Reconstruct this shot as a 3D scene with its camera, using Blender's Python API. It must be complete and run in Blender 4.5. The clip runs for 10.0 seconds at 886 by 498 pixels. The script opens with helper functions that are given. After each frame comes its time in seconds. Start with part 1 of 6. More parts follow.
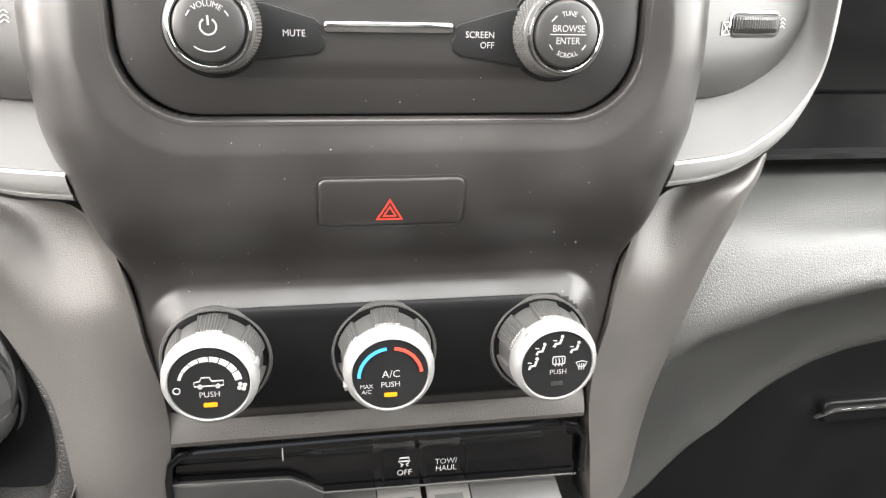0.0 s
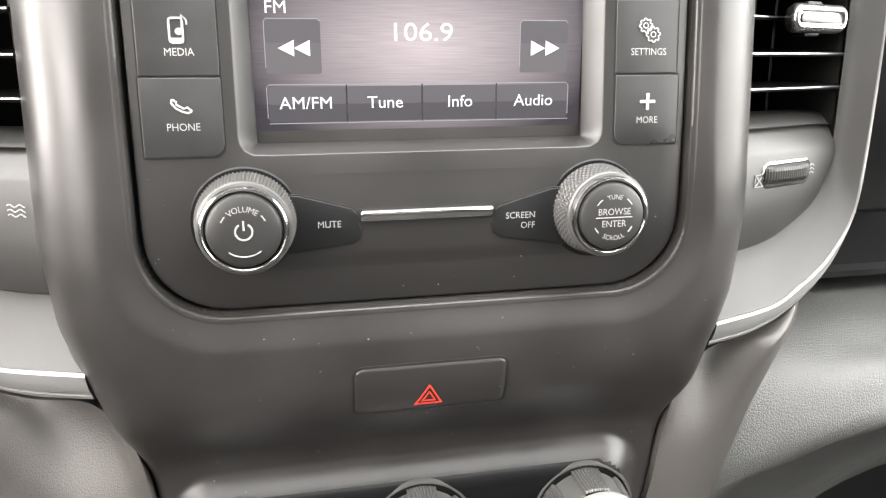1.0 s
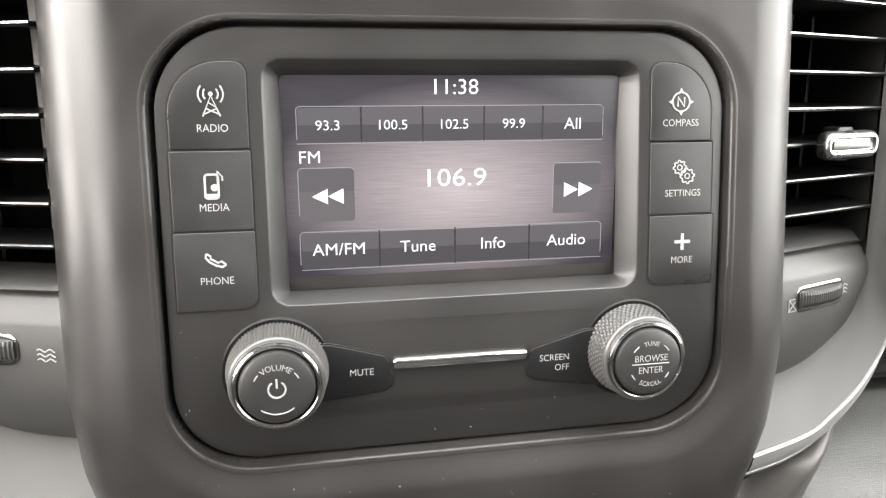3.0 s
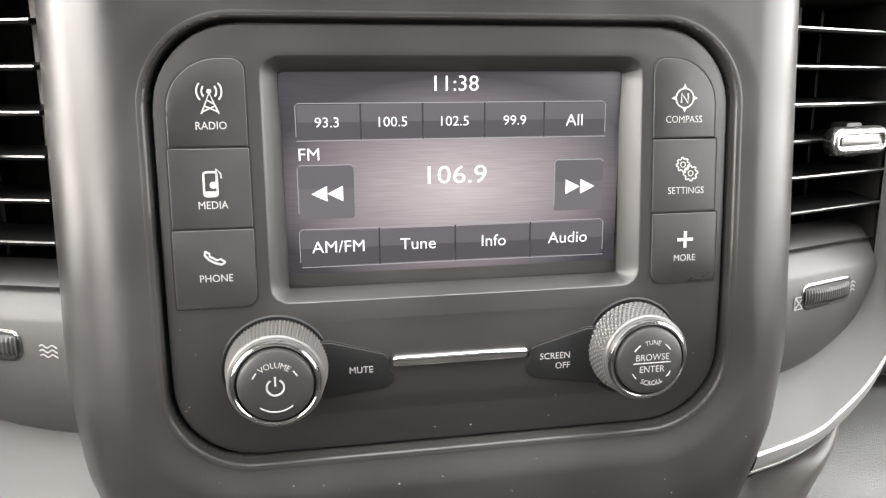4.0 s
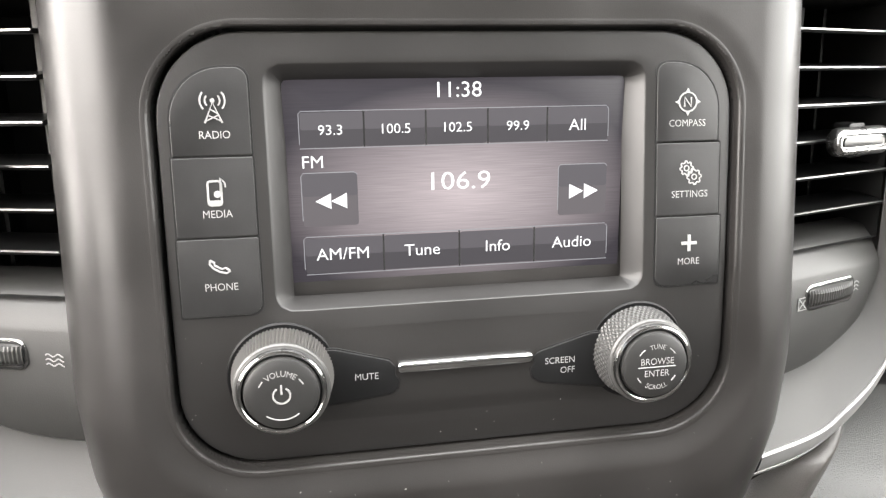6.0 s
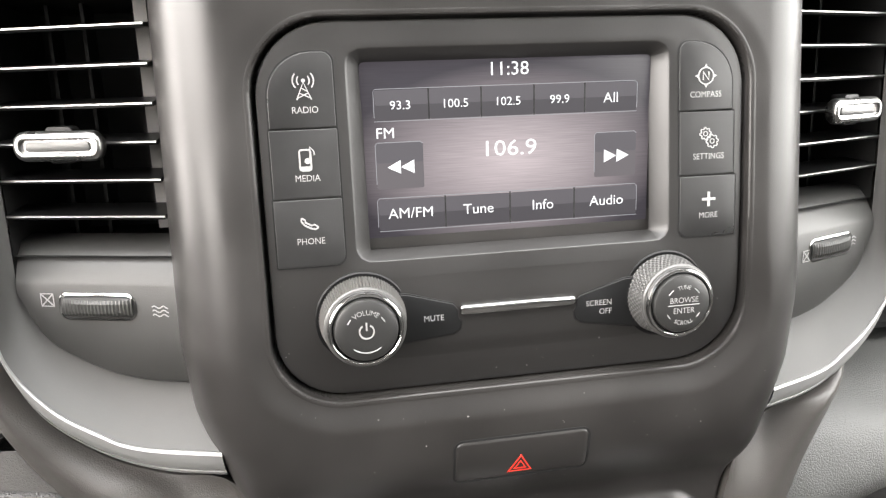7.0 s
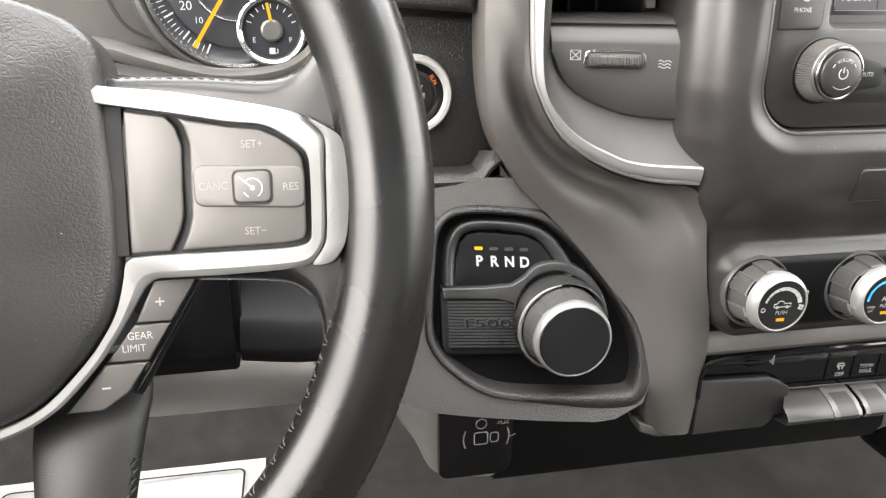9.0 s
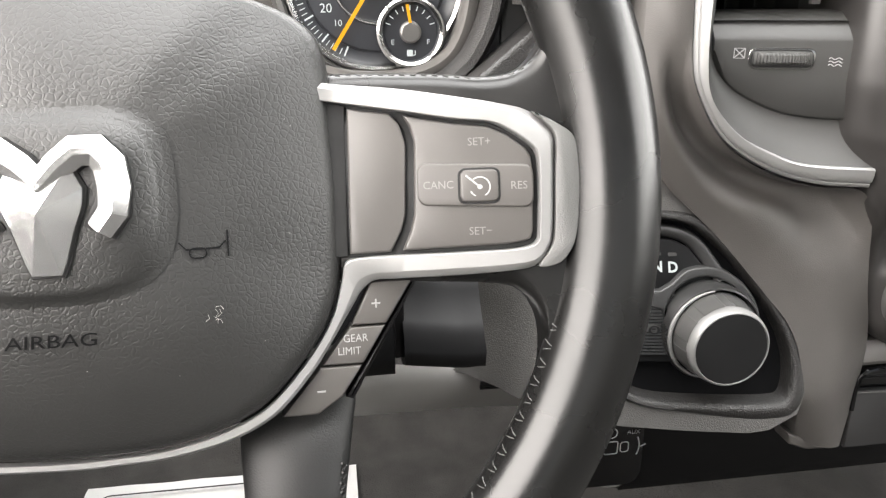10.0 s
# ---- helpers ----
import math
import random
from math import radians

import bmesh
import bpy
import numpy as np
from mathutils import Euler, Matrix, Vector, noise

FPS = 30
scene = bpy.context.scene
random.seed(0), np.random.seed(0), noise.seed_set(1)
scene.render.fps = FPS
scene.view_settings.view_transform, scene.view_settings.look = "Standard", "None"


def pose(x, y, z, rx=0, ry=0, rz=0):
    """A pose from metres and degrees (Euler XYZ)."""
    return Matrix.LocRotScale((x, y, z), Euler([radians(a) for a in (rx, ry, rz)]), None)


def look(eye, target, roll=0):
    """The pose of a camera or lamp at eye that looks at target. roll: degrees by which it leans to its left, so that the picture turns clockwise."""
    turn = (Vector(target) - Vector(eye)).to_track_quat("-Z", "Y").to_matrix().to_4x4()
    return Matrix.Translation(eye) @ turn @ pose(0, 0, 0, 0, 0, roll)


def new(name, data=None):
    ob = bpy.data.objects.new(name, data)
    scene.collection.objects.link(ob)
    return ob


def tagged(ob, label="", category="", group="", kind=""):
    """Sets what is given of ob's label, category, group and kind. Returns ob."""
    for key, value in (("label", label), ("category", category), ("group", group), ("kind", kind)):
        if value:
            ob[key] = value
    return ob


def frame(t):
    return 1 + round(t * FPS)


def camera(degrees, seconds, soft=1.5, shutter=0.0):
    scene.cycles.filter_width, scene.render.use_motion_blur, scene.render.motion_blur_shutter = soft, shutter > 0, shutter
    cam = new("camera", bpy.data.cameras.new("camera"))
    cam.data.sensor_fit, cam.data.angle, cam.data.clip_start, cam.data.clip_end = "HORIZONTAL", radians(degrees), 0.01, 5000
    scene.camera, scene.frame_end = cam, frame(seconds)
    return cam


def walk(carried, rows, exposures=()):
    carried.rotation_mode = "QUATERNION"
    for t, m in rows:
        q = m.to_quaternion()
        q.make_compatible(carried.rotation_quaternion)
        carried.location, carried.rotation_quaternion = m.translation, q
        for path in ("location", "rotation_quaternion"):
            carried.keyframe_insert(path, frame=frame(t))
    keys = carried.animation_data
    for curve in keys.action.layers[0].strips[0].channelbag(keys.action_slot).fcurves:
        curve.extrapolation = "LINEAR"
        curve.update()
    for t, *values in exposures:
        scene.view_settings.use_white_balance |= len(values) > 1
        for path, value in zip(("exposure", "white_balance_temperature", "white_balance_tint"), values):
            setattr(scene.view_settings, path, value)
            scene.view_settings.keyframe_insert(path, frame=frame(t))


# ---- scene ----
cam = camera(62.0, 10.0, soft=1.25)
EXPOSURES = [(0.0, 0.90), (0.5, 0.70), (1.0, 0.50), (1.5, 0.40), (2.0, 0.28), (4.0, 0.24), (6.5, 0.24), (7.5, 0.34), (8.5, 0.32), (9.5, 0.18), (10.0, 0.07)]
PATH = [
    (0, (-0.03023, -0.27578, 0.60680), (0.13920, 0.65939, 0.29575), 1.11),
    (0.5, (-0.03378, -0.26195, 0.63198), (0.13415, 0.68296, 0.35100), 0.68),
    (1, (-0.04792, -0.24528, 0.65177), (0.15211, 0.70165, 0.40013), -0.12),
    (1.5, (-0.05410, -0.24010, 0.67593), (0.15988, 0.71162, 0.45579), -1.02),
    (2, (-0.05832, -0.23975, 0.68575), (0.14850, 0.71792, 0.48547), -0.99),
    (2.5, (-0.05666, -0.23447, 0.68630), (0.14205, 0.72539, 0.48835), -0.53),
    (4, (-0.04912, -0.23203, 0.68829), (0.12400, 0.72977, 0.47623), -0.32),
    (4.5, (-0.05122, -0.23154, 0.69021), (0.11763, 0.73026, 0.47475), -0.38),
    (5, (-0.05008, -0.23061, 0.69014), (0.11570, 0.73120, 0.47237), -0.39),
    (6.5, (-0.05021, -0.23260, 0.69282), (0.12540, 0.72681, 0.47215), -1.17),
    (7, (-0.08006, -0.26721, 0.68658), (0.09685, 0.69132, 0.46318), -1.92),
    (7.5, (-0.15607, -0.33089, 0.67895), (0.03369, 0.62371, 0.44929), -2.66),
    (8, (-0.21657, -0.35156, 0.66241), (-0.01978, 0.59057, 0.39101), -1.89),
    (8.5, (-0.28444, -0.36594, 0.65091), (-0.09901, 0.56675, 0.34155), -0.55),
    (9, (-0.34126, -0.35758, 0.64019), (-0.15604, 0.56628, 0.30526), 0.54),
    (9.5, (-0.38710, -0.34533, 0.63754), (-0.20874, 0.57957, 0.30174), 0.51),
    (10, (-0.40763, -0.33861, 0.63472), (-0.26459, 0.59636, 0.31011), -0.14),
]
walk(cam, [(t, look(eye, target, roll)) for t, eye, target, roll in PATH], exposures=EXPOSURES)

# ---- world and light ----
world = bpy.data.worlds.new("sky_world")
world.use_nodes = True
wn = world.node_tree
sky = wn.nodes.new("ShaderNodeTexSky")
sky.sky_type, sky.sun_disc = "NISHITA", False
sky.sun_elevation, sky.sun_rotation = radians(55), radians(200)
wn.links.new(sky.outputs[0], wn.nodes["Background"].inputs[0])
wn.nodes["Background"].inputs[1].default_value = 0.05
scene.world = world


def window_light(name, eye, target, sx, sy, power, colour):
    data = bpy.data.lights.new(name, "AREA")
    data.shape, data.size, data.size_y, data.energy, data.color = "RECTANGLE", sx, sy, power, colour
    ob = new(name, data)
    ob.matrix_world = look(eye, target)
    return ob


window_light("daylight_driver_window", (-1.15, -0.52, 0.95), (0.0, -0.40, 0.52), 1.75, 0.90, 90.0, (1.0, 0.94, 0.89))
window_light("daylight_passenger_window", (1.15, -0.52, 0.95), (0.0, -0.40, 0.52), 1.75, 0.90, 55.0, (1.0, 0.98, 0.94))
window_light("daylight_rear_window", (0.0, -1.48, 0.70), (0.0, 0.0, 0.60), 1.30, 0.50, 1.2, (1.0, 0.97, 0.94))
# added lamp, reaching back overhead past any windscreen, for light from above
window_light("added_overhead_light", (0.0, -0.05, 1.15), (0.0, -0.25, 0.15), 1.45, 1.0, 56.0, (1.0, 0.99, 0.97))

# ---- materials ----


def material(name, colour, rough, metal=0.0, bump=0.0, size=0.001, vary=0.12, spec=0.5, coat=0.0, kind="noise"):
    """A surface with fine relief of grain `size` metres and broad uneven wear."""
    m = bpy.data.materials.new(name)
    m.use_nodes = True
    t = m.node_tree
    p = t.nodes["Principled BSDF"]
    p.inputs["Roughness"].default_value, p.inputs["Metallic"].default_value = rough, metal
    p.inputs["Specular IOR Level"].default_value = spec
    p.inputs["Coat Weight"].default_value = coat
    p.inputs["Coat Roughness"].default_value = 0.08
    co = t.nodes.new("ShaderNodeTexCoord")
    broad = t.nodes.new("ShaderNodeTexNoise")
    broad.inputs["Scale"].default_value, broad.inputs["Detail"].default_value = 28.0, 5.0
    t.links.new(co.outputs["Object"], broad.inputs["Vector"])
    ramp = t.nodes.new("ShaderNodeMapRange")
    ramp.inputs[1].default_value, ramp.inputs[2].default_value = 0.3, 0.7
    ramp.inputs[3].default_value, ramp.inputs[4].default_value = 1 - vary, 1 + vary
    t.links.new(broad.outputs["Fac"], ramp.inputs[0])
    mul = t.nodes.new("ShaderNodeVectorMath")
    mul.operation = "SCALE"
    mul.inputs[0].default_value = colour
    t.links.new(ramp.outputs[0], mul.inputs["Scale"])
    t.links.new(mul.outputs[0], p.inputs["Base Color"])
    rr_ = t.nodes.new("ShaderNodeMapRange")
    rr_.inputs[1].default_value, rr_.inputs[2].default_value = 0.3, 0.7
    rr_.inputs[3].default_value, rr_.inputs[4].default_value = max(0.02, rough * (1 - vary)), min(1, rough * (1 + vary))
    t.links.new(broad.outputs["Fac"], rr_.inputs[0])
    t.links.new(rr_.outputs[0], p.inputs["Roughness"])
    if bump > 0:
        if kind == "leather":
            warp = t.nodes.new("ShaderNodeTexNoise")
            warp.inputs["Scale"].default_value, warp.inputs["Detail"].default_value = 0.5 / size, 2.0
            t.links.new(co.outputs["Object"], warp.inputs["Vector"])
            mix = t.nodes.new("ShaderNodeVectorMath")
            mix.operation = "MULTIPLY_ADD"
            mix.inputs[1].default_value = (size * 1.1,) * 3
            t.links.new(warp.outputs["Color"], mix.inputs[0])
            t.links.new(co.outputs["Object"], mix.inputs[2])
            fine = t.nodes.new("ShaderNodeTexVoronoi")
            fine.feature = "DISTANCE_TO_EDGE"
            fine.inputs["Scale"].default_value = 1 / size
            t.links.new(mix.outputs[0], fine.inputs["Vector"])
            crease = t.nodes.new("ShaderNodeMapRange")
            crease.interpolation_type = "SMOOTHSTEP"
            crease.inputs[1].default_value, crease.inputs[2].default_value = 0.0, 0.22
            t.links.new(fine.outputs["Distance"], crease.inputs[0])
            out = crease.outputs[0]
        else:
            fine = t.nodes.new("ShaderNodeTexNoise")
            fine.inputs["Scale"].default_value, fine.inputs["Detail"].default_value = 1 / size, 3.0
            t.links.new(co.outputs["Object"], fine.inputs["Vector"])
            out = fine.outputs["Fac"]
        b = t.nodes.new("ShaderNodeBump")
        b.inputs["Strength"].default_value, b.inputs["Distance"].default_value = bump, size * (0.11 if kind == "leather" else 0.6)
        t.links.new(out, b.inputs["Height"])
        t.links.new(b.outputs[0], p.inputs["Normal"])
    return m


def glow(name, colour, strength):
    m = bpy.data.materials.new(name)
    m.use_nodes = True
    p = m.node_tree.nodes["Principled BSDF"]
    p.inputs["Base Color"].default_value = (*(0.04 * c for c in colour), 1)
    p.inputs["Emission Color"].default_value = (*colour, 1)
    p.inputs["Emission Strength"].default_value = strength
    p.inputs["Roughness"].default_value = 0.3
    return m


BEZEL = material("satin_charcoal_plastic", (0.0216, 0.0201, 0.0192), 0.36, bump=0.10, size=0.0005, vary=0.22, spec=0.45)
FACE = material("dark_satin_control_face", (0.005, 0.005, 0.0052), 0.4, bump=0.05, size=0.0005, vary=0.12, spec=0.12)
ROCKER = material("grey_rocker_plastic", (0.032, 0.0318, 0.031), 0.45, bump=0.10, size=0.0006, vary=0.10, spec=0.4)
PALE = material("pale_grey_trim", (0.30, 0.292, 0.282), 0.5, bump=0.12, size=0.0006, vary=0.06)
PLATE = material("satin_dark_faceplate", (0.0156, 0.0147, 0.0142), 0.38, bump=0.10, size=0.0005, vary=0.10, spec=0.55)
BUTTON = material("matte_button_plastic", (0.02, 0.0198, 0.0198), 0.38, bump=0.10, size=0.0005, vary=0.35, spec=0.45)
WING = material("grained_soft_trim", (0.062, 0.0576, 0.0541), 0.38, bump=0.35, size=0.0012, vary=0.08, kind="leather", spec=0.5)
DISH = material("matte_grey_dish", (0.05, 0.0495, 0.0476), 0.55, bump=0.10, size=0.0006, vary=0.08, spec=0.35)
TAUPE = material("taupe_binnacle_plastic", (0.058, 0.0545, 0.051), 0.42, bump=0.1, size=0.0006, vary=0.08)
RING = material("pale_silver_paint", (0.36, 0.352, 0.34), 0.45, metal=0.2, vary=0.04)
KNEEPAD = material("grained_dark_knee_panel", (0.049, 0.047, 0.0445), 0.4, bump=0.6, size=0.0016, vary=0.10, kind="leather", spec=0.5)
SMOOTH_GREY = material("smooth_grey_trim", (0.038, 0.0375, 0.036), 0.42, bump=0.12, size=0.0006, vary=0.08, spec=0.4)
LEATHER = material("grained_dash_leather", (0.01, 0.0093, 0.0088), 0.44, bump=0.75, size=0.002, vary=0.10, kind="leather", spec=0.5)
PAD = material("grained_lower_dash", (0.055, 0.0555, 0.0535), 0.4, bump=0.6, size=0.0016, vary=0.08, kind="leather", spec=0.5)
HUB = material("grained_airbag_vinyl", (0.0195, 0.0195, 0.0188), 0.41, bump=0.3, size=0.002, vary=0.08, kind="leather", spec=0.55)
RIM = material("smooth_wheel_leather", (0.0065, 0.0064, 0.0062), 0.28, bump=0.06, size=0.0012, vary=0.14, kind="leather", spec=0.5)
SILVER = material("satin_silver_paint", (0.24, 0.238, 0.235), 0.45, metal=0.4, vary=0.04)
SAND = material("sparkle_grey_insert", (0.12, 0.12, 0.117), 0.5, metal=0.4, bump=0.6, size=0.0005, vary=0.12)
CHROME = material("polished_chrome", (0.5, 0.5, 0.496), 0.16, metal=1.0, vary=0.03)
EMBLEM = material("faceted_bright_metal", (0.4, 0.4, 0.397), 0.2, metal=0.75, vary=0.04)
KNURL = material("knurled_grey_metal", (0.135, 0.13, 0.124), 0.42, metal=0.6, vary=0.06)
GLOSS = material("gloss_black", (0.002, 0.002, 0.0023), 0.06, vary=0.1, coat=0.3, spec=0.3)
BLACK = material("matte_black_plastic", (0.004, 0.004, 0.0043), 0.38, bump=0.08, size=0.0006, vary=0.2, spec=0.22)
POD = material("dull_black_tray", (0.003, 0.003, 0.0033), 0.5, bump=0.06, size=0.0006, vary=0.2, spec=0.05)
LEG = material("matte_black_leather", (0.01, 0.01, 0.01), 0.5, bump=0.25, size=0.0014, vary=0.12, kind="leather", spec=0.4)
# black for gaps and joints; on the backing sheets it paints in shade
GAP_SHADE = material("deep_black_gap_and_shade", (0.0039, 0.0039, 0.0039), 0.7, vary=0.2)
SLAT = material("black_vent_slat", (0.006, 0.006, 0.006), 0.3, vary=0.1, spec=0.15)
KNOBSIDE = material("smoked_knob_side", (0.08, 0.079, 0.077), 0.3, metal=0.3, vary=0.1)
RADIOCAP = material("satin_grey_knob_cap", (0.02, 0.0198, 0.0193), 0.40, bump=0.06, size=0.0004, vary=0.15, spec=0.5)
CAP = material("matte_knob_cap", (0.007, 0.007, 0.0073), 0.5, vary=0.15, spec=0.25)
CRUISE = material("taupe_switch_plastic", (0.07, 0.0655, 0.0616), 0.4, bump=0.08, size=0.0005, vary=0.06)
PRINT = material("white_print", (0.29, 0.29, 0.287), 0.5, vary=0.03)
DUST = material("pale_dust", (0.28, 0.272, 0.26), 0.9, vary=0.2)
RED = material("red_print", (0.75, 0.05, 0.03), 0.45, vary=0.03)
BLUE = material("blue_print", (0.04, 0.28, 0.66), 0.45, vary=0.03)
THREAD = material("pale_thread", (0.06, 0.06, 0.058), 0.7, vary=0.1)
CARPET = material("dark_carpet", (0.048, 0.046, 0.044), 0.95, bump=1.0, size=0.002, vary=0.25, spec=0.1)
PAPER = material("white_paper_mat", (0.65, 0.65, 0.64), 0.6, bump=0.2, size=0.004, vary=0.05)
HEADLINER = material("grey_headliner", (0.14, 0.135, 0.13), 0.9, bump=0.4, size=0.002, vary=0.06)
DOOR = material("grey_door_trim", (0.03, 0.029, 0.028), 0.6, bump=0.3, size=0.0014, vary=0.08, kind="leather")
DIAL = material("charcoal_dial_face", (0.022, 0.0231, 0.0264), 0.35, vary=0.1)
KNEE = material("pale_grey_knee_plastic", (0.18, 0.174, 0.168), 0.5, bump=0.12, size=0.0006, vary=0.06)
PILLAR = material("grained_warm_grey_vinyl", (0.026, 0.0244, 0.023), 0.38, bump=0.7, size=0.0022, vary=0.08, kind="leather", spec=0.5)
AMBER = glow("amber_led", (1.0, 0.40, 0.01), 1.0)
GEARLAMP = glow("yellow_gear_lamp", (1.0, 0.52, 0.01), 1.2)
TAB = material("soft_chrome", (0.38, 0.377, 0.37), 0.28, metal=1.0, vary=0.05)
ORANGE = glow("orange_lamp", (1.0, 0.25, 0.03), 0.9)
NEEDLE = glow("amber_needle", (1.0, 0.45, 0.01), 1.1)
LIT = glow("lit_white_legend", (0.80, 0.84, 0.82), 0.95)
UI = glow("screen_white", (0.92, 0.92, 0.93), 1.2)
UILINE = glow("screen_line", (0.62, 0.62, 0.66), 0.5)
UIDARK = glow("screen_tile", (0.13, 0.12, 0.135), 0.52)
UISOFT = glow("screen_soft_tile", (0.165, 0.15, 0.16), 0.85)
UIMID = glow("screen_tile_sheen", (0.17, 0.158, 0.175), 0.66)
SLATEDGE = material("dull_chrome_edge", (0.32, 0.32, 0.317), 0.32, metal=1.0, vary=0.05)

SCREEN = bpy.data.materials.new("lit_brushed_display")
SCREEN.use_nodes = True
st = SCREEN.node_tree
sp = st.nodes["Principled BSDF"]
sp.inputs["Base Color"].default_value = (0.01, 0.01, 0.012, 1)
sp.inputs["Roughness"].default_value = 0.3
sp.inputs["Specular IOR Level"].default_value = 0.2
sco = st.nodes.new("ShaderNodeTexCoord")
smap = st.nodes.new("ShaderNodeMapping")
smap.inputs["Scale"].default_value = (1 / 0.066, 0.0, 1 / 0.037)
smap.inputs["Location"].default_value = (0.0, 0.0, 0.12)
st.links.new(sco.outputs["Object"], smap.inputs["Vector"])
sgr = st.nodes.new("ShaderNodeTexGradient")
sgr.gradient_type = "SPHERICAL"
st.links.new(smap.outputs[0], sgr.inputs[0])
sbr = st.nodes.new("ShaderNodeTexNoise")
sbm = st.nodes.new("ShaderNodeMapping")
sbm.inputs["Scale"].default_value = (60, 0, 2600)
st.links.new(sco.outputs["Object"], sbm.inputs["Vector"])
st.links.new(sbm.outputs[0], sbr.inputs["Vector"])
sbr.inputs["Scale"].default_value = 1.0
scr = st.nodes.new("ShaderNodeValToRGB")
scr.color_ramp.elements[0].color = (0.019, 0.0165, 0.0195, 1)
scr.color_ramp.elements[1].color = (0.25, 0.215, 0.22, 1)
st.links.new(sgr.outputs["Fac"], scr.inputs[0])
sbv = st.nodes.new("ShaderNodeMapRange")
sbv.inputs[3].default_value, sbv.inputs[4].default_value = 0.72, 1.28
st.links.new(sbr.outputs["Fac"], sbv.inputs[0])
smu = st.nodes.new("ShaderNodeVectorMath")
smu.operation = "SCALE"
st.links.new(scr.outputs[0], smu.inputs[0])
st.links.new(sbv.outputs[0], smu.inputs["Scale"])
st.links.new(smu.outputs[0], sp.inputs["Emission Color"])
sp.inputs["Emission Strength"].default_value = 2.3

# ---- builders: all lengths below are millimetres; y runs forward, towards the engine ----
MM = 0.001
ORIGIN = {}


def thing(name, label, category, at=(0, 0, 0), group="", kind="", turn=None):
    ob = new(name)
    ob.empty_display_size = 0.02
    ob.matrix_basis = pose(*(c * MM for c in at)) if turn is None else pose(*(c * MM for c in at), *turn)
    ORIGIN[ob] = Vector(at) if turn is None else Vector((0, 0, 0))
    return tagged(ob, label, category, group, kind)


def make_mesh(name, geo, mat, org=(0, 0, 0), sharp=32):
    verts, faces = geo
    me = bpy.data.meshes.new(name)
    o = Vector(org)
    me.from_pydata([tuple((Vector(v) - o) * MM) for v in verts], [], faces)
    me.materials.append(mat)
    bm = bmesh.new()
    bm.from_mesh(me)
    bmesh.ops.remove_doubles(bm, verts=bm.verts, dist=1e-6)
    bmesh.ops.recalc_face_normals(bm, faces=bm.faces)
    bm.to_mesh(me)
    bm.free()
    me.shade_smooth()
    me.set_sharp_from_angle(angle=radians(sharp))
    return me


def part(name, geo, mat, parent, label="", sharp=32):
    ob = new(name, make_mesh(name, geo, mat, ORIGIN[parent], sharp))
    ob.parent = parent
    ORIGIN[ob] = ORIGIN[parent]
    if label:
        ob["label"] = label
    return ob


def solo(name, geo, mat, label, category, kind="", group="", sharp=32):
    xs = np.array(geo[0])
    org = Vector(((xs[:, 0].min() + xs[:, 0].max()) / 2, (xs[:, 1].min() + xs[:, 1].max()) / 2, xs[:, 2].min()))
    ob = new(name, make_mesh(name, geo, mat, org, sharp))
    ob.location = org * MM
    ORIGIN[ob] = org
    return tagged(ob, label, category, group, kind)


def join(*geos):
    verts, faces = [], []
    for v, f in geos:
        n = len(verts)
        verts += list(v)
        faces += [tuple(i + n for i in g) for g in f]
    return verts, faces


def moved(geo, fn):
    return [fn(*v) for v in geo[0]], geo[1]


def mirror(geo):
    return [(-x, y, z) for x, y, z in geo[0]], [tuple(reversed(f)) for f in geo[1]]


def area2(o):
    return sum(a[0] * b[1] - b[0] * a[1] for a, b in zip(o, o[1:] + o[:1]))


def inset(o, d):
    """The outline o (x, z), counter-clockwise, shrunk by d."""
    out, n = [], len(o)
    for i in range(n):
        a, b, c = o[i - 1], o[i], o[(i + 1) % n]
        e1, e2 = Vector((b[0] - a[0], b[1] - a[1])), Vector((c[0] - b[0], c[1] - b[1]))
        if e1.length < 1e-9 or e2.length < 1e-9:
            out.append(b)
            continue
        n1, n2 = Vector((-e1.y, e1.x)).normalized(), Vector((-e2.y, e2.x)).normalized()
        m = n1 + n2
        m = m.normalized() if m.length > 1e-6 else n1
        k = d / max(0.5, m.dot(n1))
        out.append((b[0] + m.x * k, b[1] + m.y * k))
    return out


def rrect(x0, x1, z0, z1, r=2.0, n=6):
    """A rounded rectangle; r: one radius, or top-left, top-right, bottom-right, bottom-left."""
    tl, tr, br, bl = (r,) * 4 if isinstance(r, (int, float)) else r
    out = []
    for cx, cz, rad, a0 in ((x0 + bl, z0 + bl, bl, 180), (x1 - br, z0 + br, br, 270), (x1 - tr, z1 - tr, tr, 0), (x0 + tl, z1 - tl, tl, 90)):
        for i in range(n + 1):
            a = radians(a0 + 90 * i / n)
            out.append((cx + rad * math.cos(a), cz + rad * math.sin(a)))
    return out


